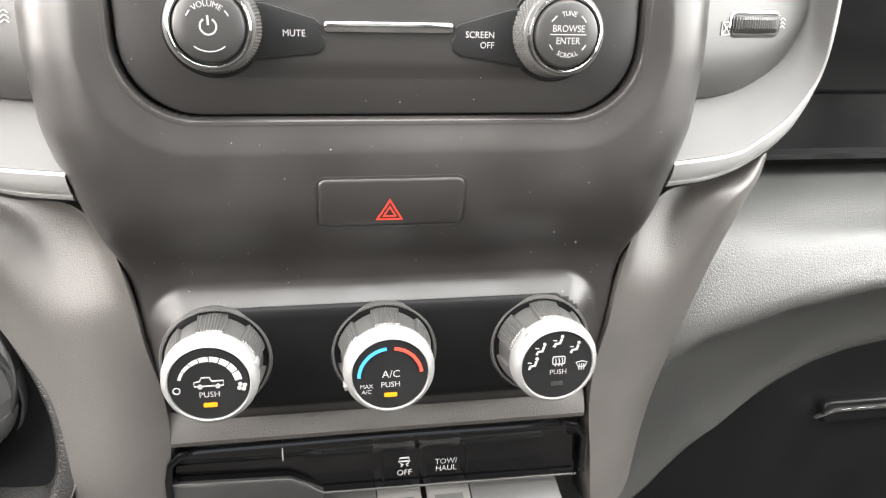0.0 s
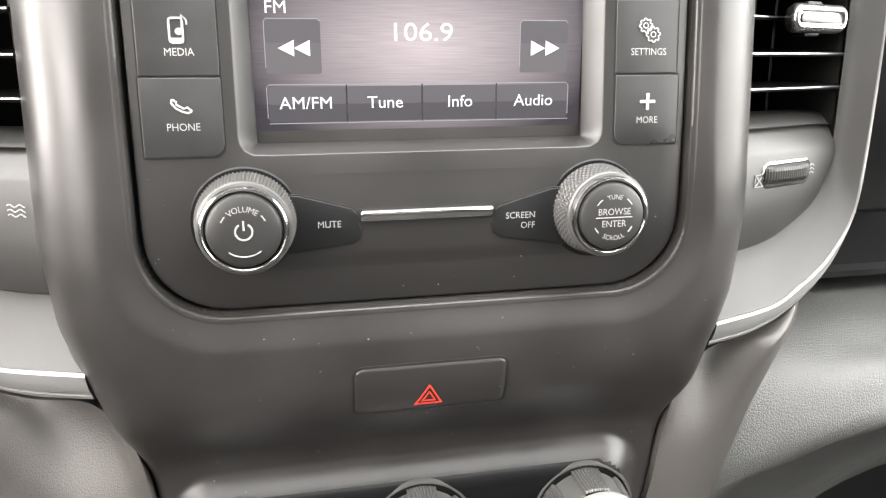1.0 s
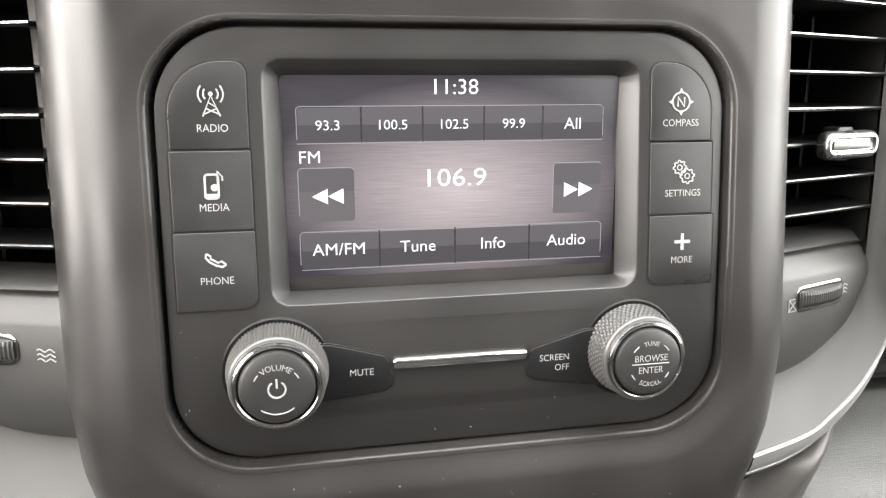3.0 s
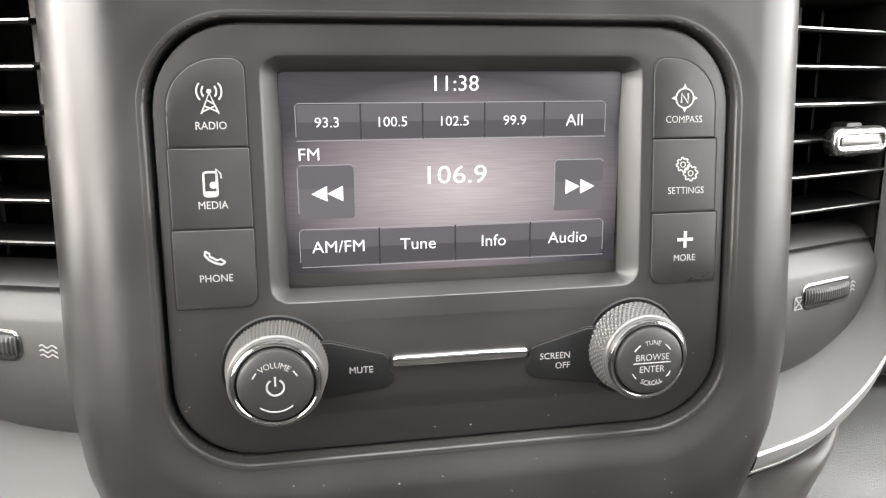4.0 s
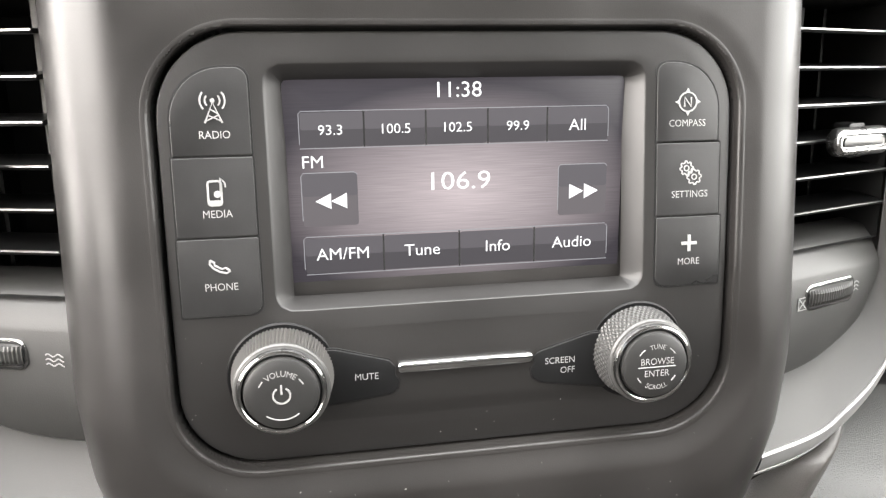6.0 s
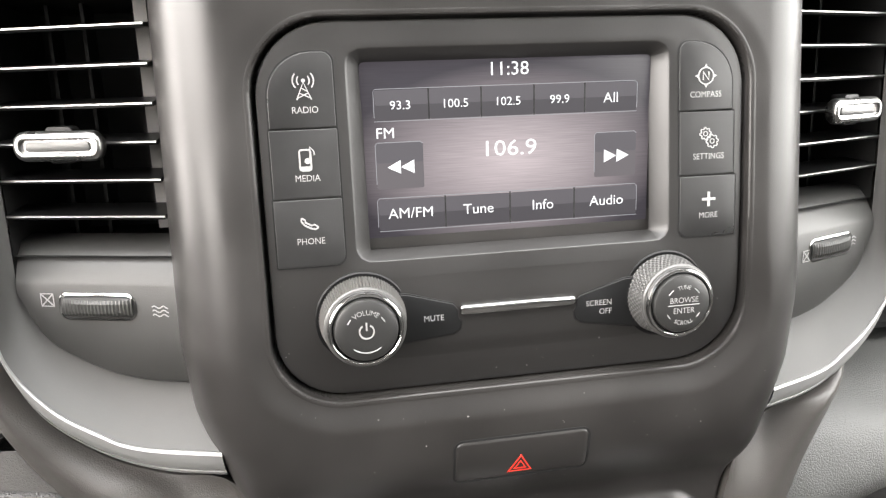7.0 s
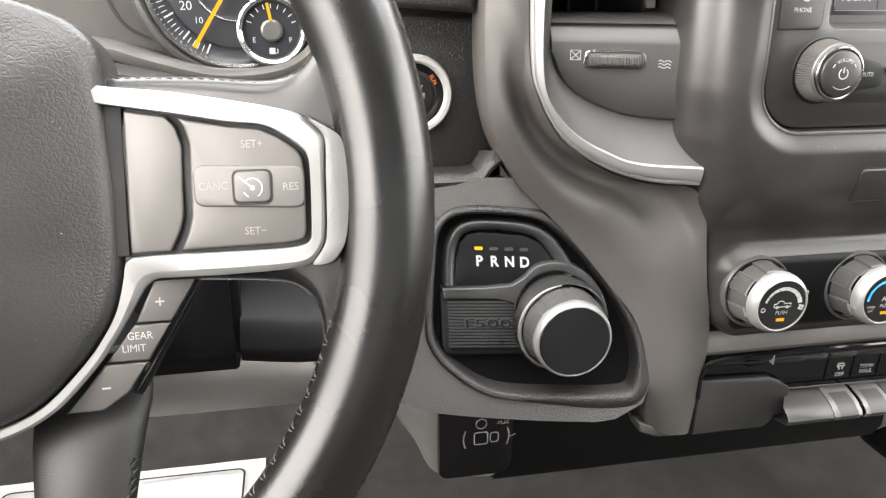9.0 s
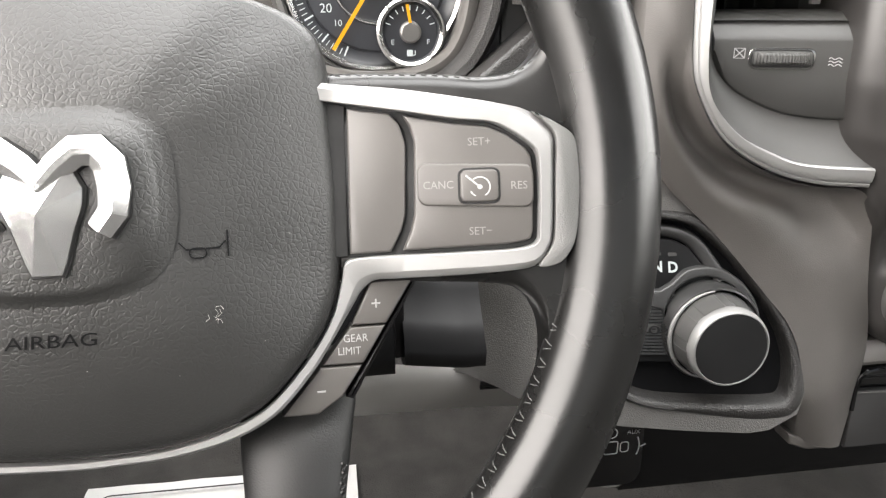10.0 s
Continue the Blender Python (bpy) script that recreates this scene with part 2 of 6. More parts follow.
def curve(pts, n, closed=False):
    """Catmull-Rom through pts, n points, evenly spaced along."""
    pts = [Vector(p) for p in pts]
    m, dense = len(pts), []
    for i in range(m if closed else m - 1):
        p1, p2 = pts[i], pts[(i + 1) % m]
        p0 = pts[i - 1] if closed or i > 0 else p1 * 2 - p2
        p3 = pts[(i + 2) % m] if closed or i + 2 < m else p2 * 2 - p1
        for k in range(16):
            s = k / 16
            dense.append(0.5 * (2 * p1 + (p2 - p0) * s + (2 * p0 - 5 * p1 + 4 * p2 - p3) * s * s + (3 * p1 - p0 - 3 * p2 + p3) * s ** 3))
    dense.append(pts[0].copy() if closed else pts[-1].copy())
    acc = [0.0]
    for a, b in zip(dense, dense[1:]):
        acc.append(acc[-1] + (b - a).length)
    out = []
    for i in range(n):
        want = acc[-1] * i / (n if closed else n - 1)
        j = min(max(1, int(np.searchsorted(acc, want))), len(dense) - 1)
        span = acc[j] - acc[j - 1]
        out.append(tuple(dense[j - 1].lerp(dense[j], 0 if span < 1e-9 else (want - acc[j - 1]) / span)))
    return out


def loft(loops, cap0=False, cap1=False, closed=True):
    verts, faces, n = [v for l in loops for v in l], [], len(loops[0])
    for j in range(len(loops) - 1):
        for i in range(n if closed else n - 1):
            k = (i + 1) % n
            faces.append((j * n + i, j * n + k, (j + 1) * n + k, (j + 1) * n + i))
    if cap0:
        faces.append(tuple(range(n)))
    if cap1:
        faces.append(tuple((len(loops) - 1) * n + i for i in range(n)))
    return verts, faces


def prism(o, y0, y1, bev=0.5, seg=3, surf=None, dish=0.0):
    """A plate with the outline o (x, z), its rounded front at y0 and its back at y1. surf(x, z) is added to y."""
    o = list(o) if area2(list(o)) > 0 else list(reversed(o))
    f = surf or (lambda x, z: 0.0)
    loops = [[(x, y1 + f(x, z), z) for x, z in o]]
    for k in range(seg + 1):
        a = math.pi / 2 * k / seg
        loops.append([(x, y0 + bev * (1 - math.sin(a)) + f(x, z), z) for x, z in inset(o, bev * (1 - math.cos(a)))])
    if dish:
        loops.append([(x, y0 + dish + f(x, z), z) for x, z in inset(o, bev + 2.5 * abs(dish))])
    return loft(loops, True, True)


def frame_ring(outer, inner, prof, n=96, centre=None):
    """A ring between two star-shaped outlines; prof: (share from inner to outer, y)."""
    c = centre or (sum(p[0] for p in inner) / len(inner), sum(p[1] for p in inner) / len(inner))
    a, b = polar(inner, c, n), polar(outer, c, n)
    return [[(p[0] + (q[0] - p[0]) * s, y, p[1] + (q[1] - p[1]) * s) for p, q in zip(a, b)] for s, y in prof]


def polar(o, c, n):
    out, m = [], len(o)
    for i in range(n):
        a = 2 * math.pi * i / n
        ux, uz, best = math.cos(a), math.sin(a), 0.0
        for j in range(m):
            (x1, z1), (x2, z2) = o[j], o[(j + 1) % m]
            dx, dz, px, pz = x2 - x1, z2 - z1, x1 - c[0], z1 - c[1]
            det = ux * -dz + uz * dx
            if abs(det) < 1e-12:
                continue
            r = (px * -dz + pz * dx) / det
            s = (ux * pz - uz * px) / det
            if r > 0 and -1e-9 <= s <= 1 + 1e-9:
                best = max(best, r)
        out.append((c[0] + ux * best, c[1] + uz * best))
    return out


def lathe(prof, c, n=56, rmod=None, tip=0.0):
    """prof: (radius, distance towards the driver) from back to front, about an axis along y through c; tip: degrees the axis points up."""
    verts, faces, rows = [], [], []
    ct, sn = math.cos(radians(tip)), math.sin(radians(tip))
    for j, (r, d) in enumerate(prof):
        row = []
        for i in range(n if r > 1e-6 else 1):
            a = 2 * math.pi * i / n
            q = r * (rmod(a, j) if rmod else 1)
            u, v = q * math.cos(a), q * math.sin(a)
            row.append(len(verts))
            verts.append((c[0] + u, c[1] - d * ct + v * sn, c[2] + v * ct + d * sn))
        rows.append(row)
    for a, b in zip(rows, rows[1:]):
        for i in range(n):
            k = (i + 1) % n
            if len(a) == 1 and len(b) > 1:
                faces.append((a[0], b[k], b[i]))
            elif len(b) == 1 and len(a) > 1:
                faces.append((a[i], a[k], b[0]))
            elif len(a) > 1:
                faces.append((a[i], a[k], b[k], b[i]))
    return verts, faces


def aimed(geo, c, n):
    """geo, built about the origin along -y, turned to face n and set at c."""
    m = Vector((0, -1, 0)).rotation_difference(Vector(n).normalized()).to_matrix()
    return [tuple(m @ Vector(v) + Vector(c)) for v in geo[0]], geo[1]


def patch(x0, x1, z0, z1, r, surf, lift, edge, nz=26, nx=24):
    """A rounded plate that follows surf(x, z), raised by lift, its border rolled down over edge."""
    v, f = [], []
    for k in range(nz + 1):
        z = z0 + (z1 - z0) * k / nz
        d = max(0.0, r - min(z - z0, z1 - z))
        cut = r - math.sqrt(max(0.0, r * r - d * d))
        for i in range(nx + 1):
            u = i / nx
            x = x0 + cut + (x1 - x0 - 2 * cut) * (0.5 - 0.5 * math.cos(math.pi * u))
            e = min(x - x0 - cut, x1 - cut - x, z - z0, z1 - z)
            v.append((x, surf(x, z) - lift * min(1.0, math.sqrt(max(0.0, e) / edge)) + 0.15, z))
    for k in range(nz):
        for i in range(nx):
            a = k * (nx + 1) + i
            f.append((a, a + 1, a + nx + 2, a + nx + 1))
    return v, f


def fine(o, step=2.0):
    """The outline o with long edges cut into short ones."""
    out = []
    for p, q in zip(o, o[1:] + o[:1]):
        n = max(1, int(math.hypot(q[0] - p[0], q[1] - p[1]) / step))
        out += [(p[0] + (q[0] - p[0]) * i / n, p[1] + (q[1] - p[1]) * i / n) for i in range(n)]
    return out


def sweep(path, prof, face=(0, -1, 0), closed=False, caps=True, grow=None):
    """prof: (across, towards face) pairs, carried along the path."""
    path, loops, n = [Vector(p) for p in path], [], len(path)
    fv = Vector(face)
    for i, p in enumerate(path):
        a = path[i - 1] if closed or i else p
        b = path[(i + 1) % n] if closed or i + 1 < n else p
        tan = (b - a).normalized()
        side = tan.cross(fv).normalized()
        up = side.cross(tan).normalized()
        g = grow(i / (n - 1)) if grow else 1.0
        loops.append([tuple(p + side * (u * g) + up * (v * g)) for u, v in prof])
    if closed:
        loops.append(loops[0])
    return loft(loops, caps and not closed, caps and not closed)


def circle_prof(r, n=10, ry=None):
    return [(r * math.cos(2 * math.pi * i / n), (ry or r) * math.sin(2 * math.pi * i / n)) for i in range(n)]


def stroke(pts, w, y, closed=False, thick=0.25):
    """A printed line: a thin ribbon of width w along (x, z) points, its front at y."""
    prof = [(-w / 2, 0), (w / 2, 0), (w / 2, thick), (-w / 2, thick)]
    return sweep([(x, y + thick, z) for x, z in pts], prof, closed=closed)


def arc(cx, cz, r, a0, a1, n=14):
    return [(cx + r * math.cos(radians(a0 + (a1 - a0) * i / n)), cz + r * math.sin(radians(a0 + (a1 - a0) * i / n))) for i in range(n + 1)]


def blob(pts, y, thick=0.25):
    """A flat printed shape."""
    o = list(pts) if area2(list(pts)) > 0 else list(reversed(pts))
    return loft([[(x, y + thick, z) for x, z in o], [(x, y, z) for x, z in o]], True, True)


def disc(cx, cz, r, y, n=16):
    return blob(arc(cx, cz, r, 0, 360 - 360 / n, n - 1), y)


def box(x0, x1, y0, y1, z0, z1):
    return prism([(x0, z0), (x1, z0), (x1, z1), (x0, z1)], y0, y1, min(0.6, (x1 - x0) / 4, (z1 - z0) / 4), 2)


def letters(text, h, x, y, z, align="CENTER", sx=1.0, bend=0.0, slant=0.0, bold=0.0):
    """Lettering of cap height h, centred on (x, z), its front at y. bend: radius of the arc it follows (below if negative)."""
    cu = bpy.data.curves.new("lettering", "FONT")
    cu.body, cu.size, cu.align_x, cu.resolution_u = text, h / 0.70, align, 3
    cu.shear, cu.offset = slant, bold
    ob = bpy.data.objects.new("lettering", cu)
    scene.collection.objects.link(ob)
    me = bpy.data.meshes.new_from_object(ob.evaluated_get(bpy.context.evaluated_depsgraph_get()))
    verts, faces = [], [tuple(p.vertices) for p in me.polygons]
    for v in me.vertices:
        u, w = v.co.x * sx, v.co.y - h / 2
        if bend > 0:
            u, w = (bend + w) * math.sin(u / bend), (bend + w) * math.cos(u / bend) - bend
        elif bend < 0:
            u, w = (-bend - w) * math.sin(u / -bend), -(-bend - w) * math.cos(u / -bend) - bend
        verts.append((x + u, y, z + w))
    bpy.data.objects.remove(ob)
    bpy.data.meshes.remove(me)
    bpy.data.curves.remove(cu)
    return verts, faces

# ---- cab shell ----


def slab(x0, x1, y0, y1, z0, z1):
    v = [(x, y, z) for x in (x0, x1) for y in (y0, y1) for z in (z0, z1)]
    return v, [(0, 1, 3, 2), (4, 6, 7, 5), (0, 4, 5, 1), (2, 3, 7, 6), (0, 2, 6, 4), (1, 5, 7, 3)]


def bumpy_sheet(x0, x1, y0, y1, z, amp, step, seed, skirt=6):
    nx, ny = int((x1 - x0) / step) + 1, int((y1 - y0) / step) + 1
    v, f = [], []
    for j in range(ny):
        for i in range(nx):
            x, y = x0 + (x1 - x0) * i / (nx - 1), y0 + (y1 - y0) * j / (ny - 1)
            zz = z(x, y) if callable(z) else z
            v.append((x, y, zz + amp * noise.noise(Vector((x * 0.02, y * 0.02, seed)))))
    for j in range(ny - 1):
        for i in range(nx - 1):
            a = j * nx + i
            f.append((a, a + 1, a + nx + 1, a + nx))
    return v, f


def floor_z(x, y):
    """Flat footwell, then the toe board rising to the firewall, with the hump of the tunnel in the middle."""
    return 118 + max(0.0, y - 430) * 0.9 + 70 * math.exp(-((x + 20) / 150) ** 4)


solo("floor", bumpy_sheet(-830, 830, -1500, 700, floor_z, 2.0, 20, 3), CARPET, "dark grey cut-pile carpet over the cab floor", "floor", "structure")
solo("firewall", slab(-860, 860, 700, 730, 100, 900), BLACK, "black firewall closing the footwell in front", "wall", "structure")
solo("ceiling", slab(-860, 860, -1500, -580, 1260, 1290), HEADLINER, "pale grey fabric headliner", "ceiling", "structure")
for sx, nm in ((-1, "driver"), (1, "passenger")):
    lo, hi = (-890, -840) if sx < 0 else (840, 890)
    geo = join(slab(lo, hi, -1500, 700, 60, 570), slab(lo, hi, -1500, 700, 1200, 1290),
               slab(lo, hi, -1500, -1400, 570, 1200), slab(lo, hi, -1010, -950, 570, 1200), slab(lo, hi, 330, 700, 570, 1200))
    solo("wall_" + nm, geo, DOOR, "dark grey door trim with an open window band", "wall", "structure")
solo("wall_rear", join(slab(-840, 840, -1540, -1500, 60, 440), slab(-840, 840, -1540, -1500, 960, 1290), slab(-840, -660, -1540, -1500, 440, 960), slab(660, 840, -1540, -1500, 440, 960)), DOOR, "dark grey rear cab panel with a window opening", "wall", "structure")
solo("windscreen_header", slab(-840, 840, -600, -560, 1225, 1259), HEADLINER, "pale header rail above the windscreen", "trim", "structure")

# ---- dashboard body ----


def smooth_line(zs, ys, sigma):
    """A table of the line through (zs, ys) with its corners rounded off over sigma."""
    z = np.arange(zs[0] - 40, zs[-1] + 40.25, 0.25)
    k = np.exp(-0.5 * (np.arange(-4 * sigma, 4 * sigma + 0.1, 0.25) / sigma) ** 2)
    m = len(k) // 2
    y = np.pad(np.interp(z, zs, ys), m, mode="edge")
    y = np.convolve(y, k / k.sum(), mode="valid")
    return lambda q: float(np.interp(q, z[:len(y)], y))


ybez = smooth_line([430, 498, 503, 508, 514, 521, 528, 536, 548, 590, 605, 725], [20, 20, 18.8, 15.8, 10.5, 5, 0.6, -2.2, -3.6, -4, -3.6, 6], 4.0)
yplate = smooth_line([560, 570, 582, 592, 602, 612, 637, 712], [5.4, 3.6, 2.0, 1.3, 1.2, 1.5, 2.6, 8.0], 4.0)


def sd_rr(x, z, cx, cz, hx, hz, r):
    qx, qz = abs(x - cx) - hx + r, abs(z - cz) - hz + r
    return math.hypot(max(qx, 0), max(qz, 0)) + min(max(qx, qz), 0) - r


def ss(a, b, t):
    t = min(1.0, max(0.0, (t - a) / (b - a)))
    return t * t * (3 - 2 * t)


bezel_width = smooth_line([434, 438, 443, 456, 475, 493, 512, 527, 543, 562, 590, 725], [80, 88, 94, 100, 103, 105, 109, 117, 125.5, 131, 133.5, 133], 2.0)


def bezel_y(x, z, step=True):
    w = bezel_width(z)
    big = ss(508, 545, z)
    rad, deep = 6 + 24 * big, 8 + 26 * big
    e = max(0.0, w - abs(x))
    y = ybez(z) + (deep * (1 - math.sqrt(max(0.0, 1 - (1 - e / rad) ** 2))) if e < rad else 0)
    d = sd_rr(x, z, -0.7, 638.3, 96.2, 71.2, 27)
    low = ss(640, 570, z)
    y += (0.6 + 2.2 * low) * ss(9 + 4 * low, 0.6, d) + (13 * ss(0.4, -0.9, d) if step else 0)
    b = sd_rr(x, z, -2.5, 465, 96, 30.5, 18)
    y += (11.5 - y) * ss(2.5, -11.5, b) if z < 510 else 0
    return y


def bezel_sheet():
    cols = [math.sin(math.pi / 2 * (i / 170)) for i in range(-170, 171)]
    cols = [0.35 * c + 0.65 * (i / 170) for i, c in zip(range(-170, 171), cols)]
    rows = [434 + (722 - 434) * j / 370 for j in range(371)]
    v, f, n = [], [], len(cols) + 2
    for z in rows:
        w = bezel_width(z)
        line = [(c * w, bezel_y(c * w, z), z) for c in cols]
        v += [(line[0][0] + 1, 80, z)] + line + [(line[-1][0] - 1, 80, z)]
    for j in range(len(rows) - 1):
        for i in range(n - 1):
            a = j * n + i
            f.append((a, a + 1, a + n + 1, a + n))
    top = len(v)
    for i in range(n):
        x, y, z = v[(len(rows) - 1) * n + i]
        v.append((x, 80, z + 4))
    for i in range(n - 1):
        a = (len(rows) - 1) * n + i
        f.append((a, a + 1, top + i + 1, top + i))
    return v, f


def strip(a, b, n, mid=0.0, rows=9, skirt=0.0):
    """A rolled surface between two edge lines; mid: how far its middle swells towards the driver."""
    a, b = curve(a, n), curve(b, n)
    lines = []
    for k in range(rows):
        s = k / (rows - 1)
        sw = [mid(i / (n - 1), s) if callable(mid) else mid * math.sin(math.pi * s) for i in range(n)]
        lines.append([(p[0] + (q[0] - p[0]) * s, p[1] + (q[1] - p[1]) * s - w_, p[2] + (q[2] - p[2]) * s) for p, q, w_ in zip(a, b, sw)])
    if skirt:
        lines = [[(x, y + skirt, z) for x, y, z in lines[0]]] + lines + [[(x, y + skirt, z) for x, y, z in lines[-1]]]
    return loft(lines, closed=False)


TRIM_OUT = [(-214, 49, 724), (-213, 48, 680), (-213, 47, 641), (-211, 45, 600), (-207, 43, 584), (-196, 38, 563), (-183, 33, 551), (-164, 27, 541), (-143, 20, 536), (-119, 13, 535)]
TRIM_IN = [(-207, 40, 724), (-207, 40, 680), (-207, 40, 641), (-206, 40, 602), (-202, 38, 581), (-187, 33, 563), (-169, 27, 553), (-153, 21, 548), (-120, 10, 547)]
WING_IN = [(-215, 50, 724), (-214, 49, 660), (-212, 47, 604), (-207, 44, 582), (-196, 39, 561.5), (-183, 34, 549.5), (-164, 28, 539.5), (-143, 21, 534.5), (-121, 15, 533), (-110, 17, 517), (-105, 19, 493), (-101.5, 19, 470), (-97, 19, 450), (-95.5, 18.5, 428), (-98, 18, 400), (-101, 18, 366)]
WING_OUT = [(-234, 60, 724), (-235, 61, 660), (-234, 63, 604), (-231, 64, 575), (-226, 64, 556), (-219, 63, 541), (-208, 60, 524), (-194, 54, 510), (-178, 46, 493), (-158, 34, 468), (-144, 25, 449), (-138, 18, 429), (-136, 14, 408), (-134, 18, 389), (-129, 24, 371)]
DISH_TOP = [(-199, 53, 724), (-199, 52, 640), (-198, 52, 605), (-188, 48, 587), (-167, 41, 575), (-150, 35, 571), (-130, 29, 570)]

stack = thing("center_stack", "charcoal plastic centre stack trim of a pickup dashboard", "dash trim", (0, 40, 443))
part("bezel", bezel_sheet(), BEZEL, stack, "satin charcoal bezel with a rounded edge", 60)
hole_o = fine(rrect(-96.9, 95.5, 567.1, 709.5, 27, 16), 1.5)
part("radio_opening", loft([[(x, bezel_y(x, z, False) + dy, z) for x, z in inset(hole_o, -d)] for d, dy in ((2.6, 0.1), (2.2, -0.06), (1.4, -0.06), (0.8, 0.05), (0.35, 0.35), (0.08, 0.9), (0.0, 1.8), (0.0, 13))]), BEZEL, stack, "rounded edge of the radio opening", 60)
part("lower_bar", sweep([(x, 25.0 + 0.00015 * x * x, 428.5 + 0.9 * math.cos(x / 60)) for x in range(-97, 98, 10)],
     [(-7.5, 2.5), (-7.5, -14), (7.5, -14), (7.8, 4), (6.6, 7.4), (4.2, 8.2), (1, 7.4), (-4, 5.2)]), WING, stack, "grained grey bar under the climate controls")


def climate_face():
    """The dark face set into the recess behind the three climate knobs."""
    v, f, nx, nz = [], [], 90, 30
    for k in range(nz + 1):
        for i in range(nx + 1):
            x, z = -91.5 + 178 * i / nx, 438.5 + 51.5 * k / nz
            v.append((x, bezel_y(x, z) - 0.35 + 2.5 * ss(-1.5, 0.0, sd_rr(x, z, -2.5, 464.5, 88.5, 25, 13)), z))
    for k in range(nz):
        for i in range(nx):
            a = k * (nx + 1) + i
            f.append((a, a + 1, a + nx + 2, a + nx + 1))
    return v, f


part("climate_face", climate_face(), FACE, stack, "dark satin face behind the climate knobs", 60)
WING_OUT_R = [(-215, 80, 724), (-214, 80, 660), (-211, 76, 604), (-207, 72, 584), (-199, 62, 562), (-190, 50, 546), (-181, 40, 533), (-173, 35, 525), (-168, 37, 510), (-161, 39, 490), (-153, 40, 465), (-146, 41, 442), (-140, 42, 420), (-136, 43, 398), (-134, 43, 384), (-132, 43, 366)]


def wing_swell(u, s):
    """The flank: hollow under the silver strip, then a soft ridge before its outer edge."""
    broad = float(np.interp(u, [0, 0.25, 0.36, 0.5, 0.6, 0.7, 1], [3, 3, -1, -3, -1, 4, 6])) * math.sin(math.pi * s)
    deep = 11 * ss(0.26, 0.40, u) * ss(0.72, 0.58, u)
    return broad - 1.5 * deep * ss(0.0, 0.13, s) * ss(0.78, 0.2, s) + 0.45 * deep * math.sin(math.pi * max(0.0, s - 0.4) / 0.6)


for nm, g, wo in (("side_wing", lambda q: q, WING_OUT), ("side_wing", mirror, WING_OUT_R)):
    part(nm, g(strip(WING_IN, wo, 90, wing_swell, 27, 30)), WING, stack, "grained warm grey side flank", 50)
    if wo is WING_OUT_R:
        continue
    toe = [(-129, 32, 374), (-137, 34, 378), (-134, 34, 369), (-122, 33, 364), (-101, 20, 363), (-101, 18, 367), (-116, 25, 371)]
    part("flank_tip", g(prism([(p[0], p[2]) for p in toe], 20, 36, 1.5)), WING, stack)

for g, side in ((lambda q: q, "driver"), (mirror, "passenger")):
    n = 90
    o, i = curve(TRIM_OUT, n), curve(TRIM_IN, n)
    lines = []
    for s, dy in ((0, 9), (0, 0.9), (0.05, -0.3), (0.17, -0.8), (0.2, -0.3), (0.24, -0.3), (0.28, -1.1), (0.34, -1.5), (0.6, -1.8), (0.88, -1.6), (0.97, -0.6), (1, 1.2), (1, 9)):
        lines.append([(a[0] + (b[0] - a[0]) * s, a[1] + (b[1] - a[1]) * s + dy, a[2] + (b[2] - a[2]) * s) for a, b in zip(o, i)])
    solo("silver_trim", g(loft(lines, closed=False)), SILVER, "satin silver curved trim strip beside the air vent", "trim strip", group="vent trim strips", sharp=28)


# ---- air vents ----
def yvent(x):
    return 30 + 0.36 * (abs(x) - 144)


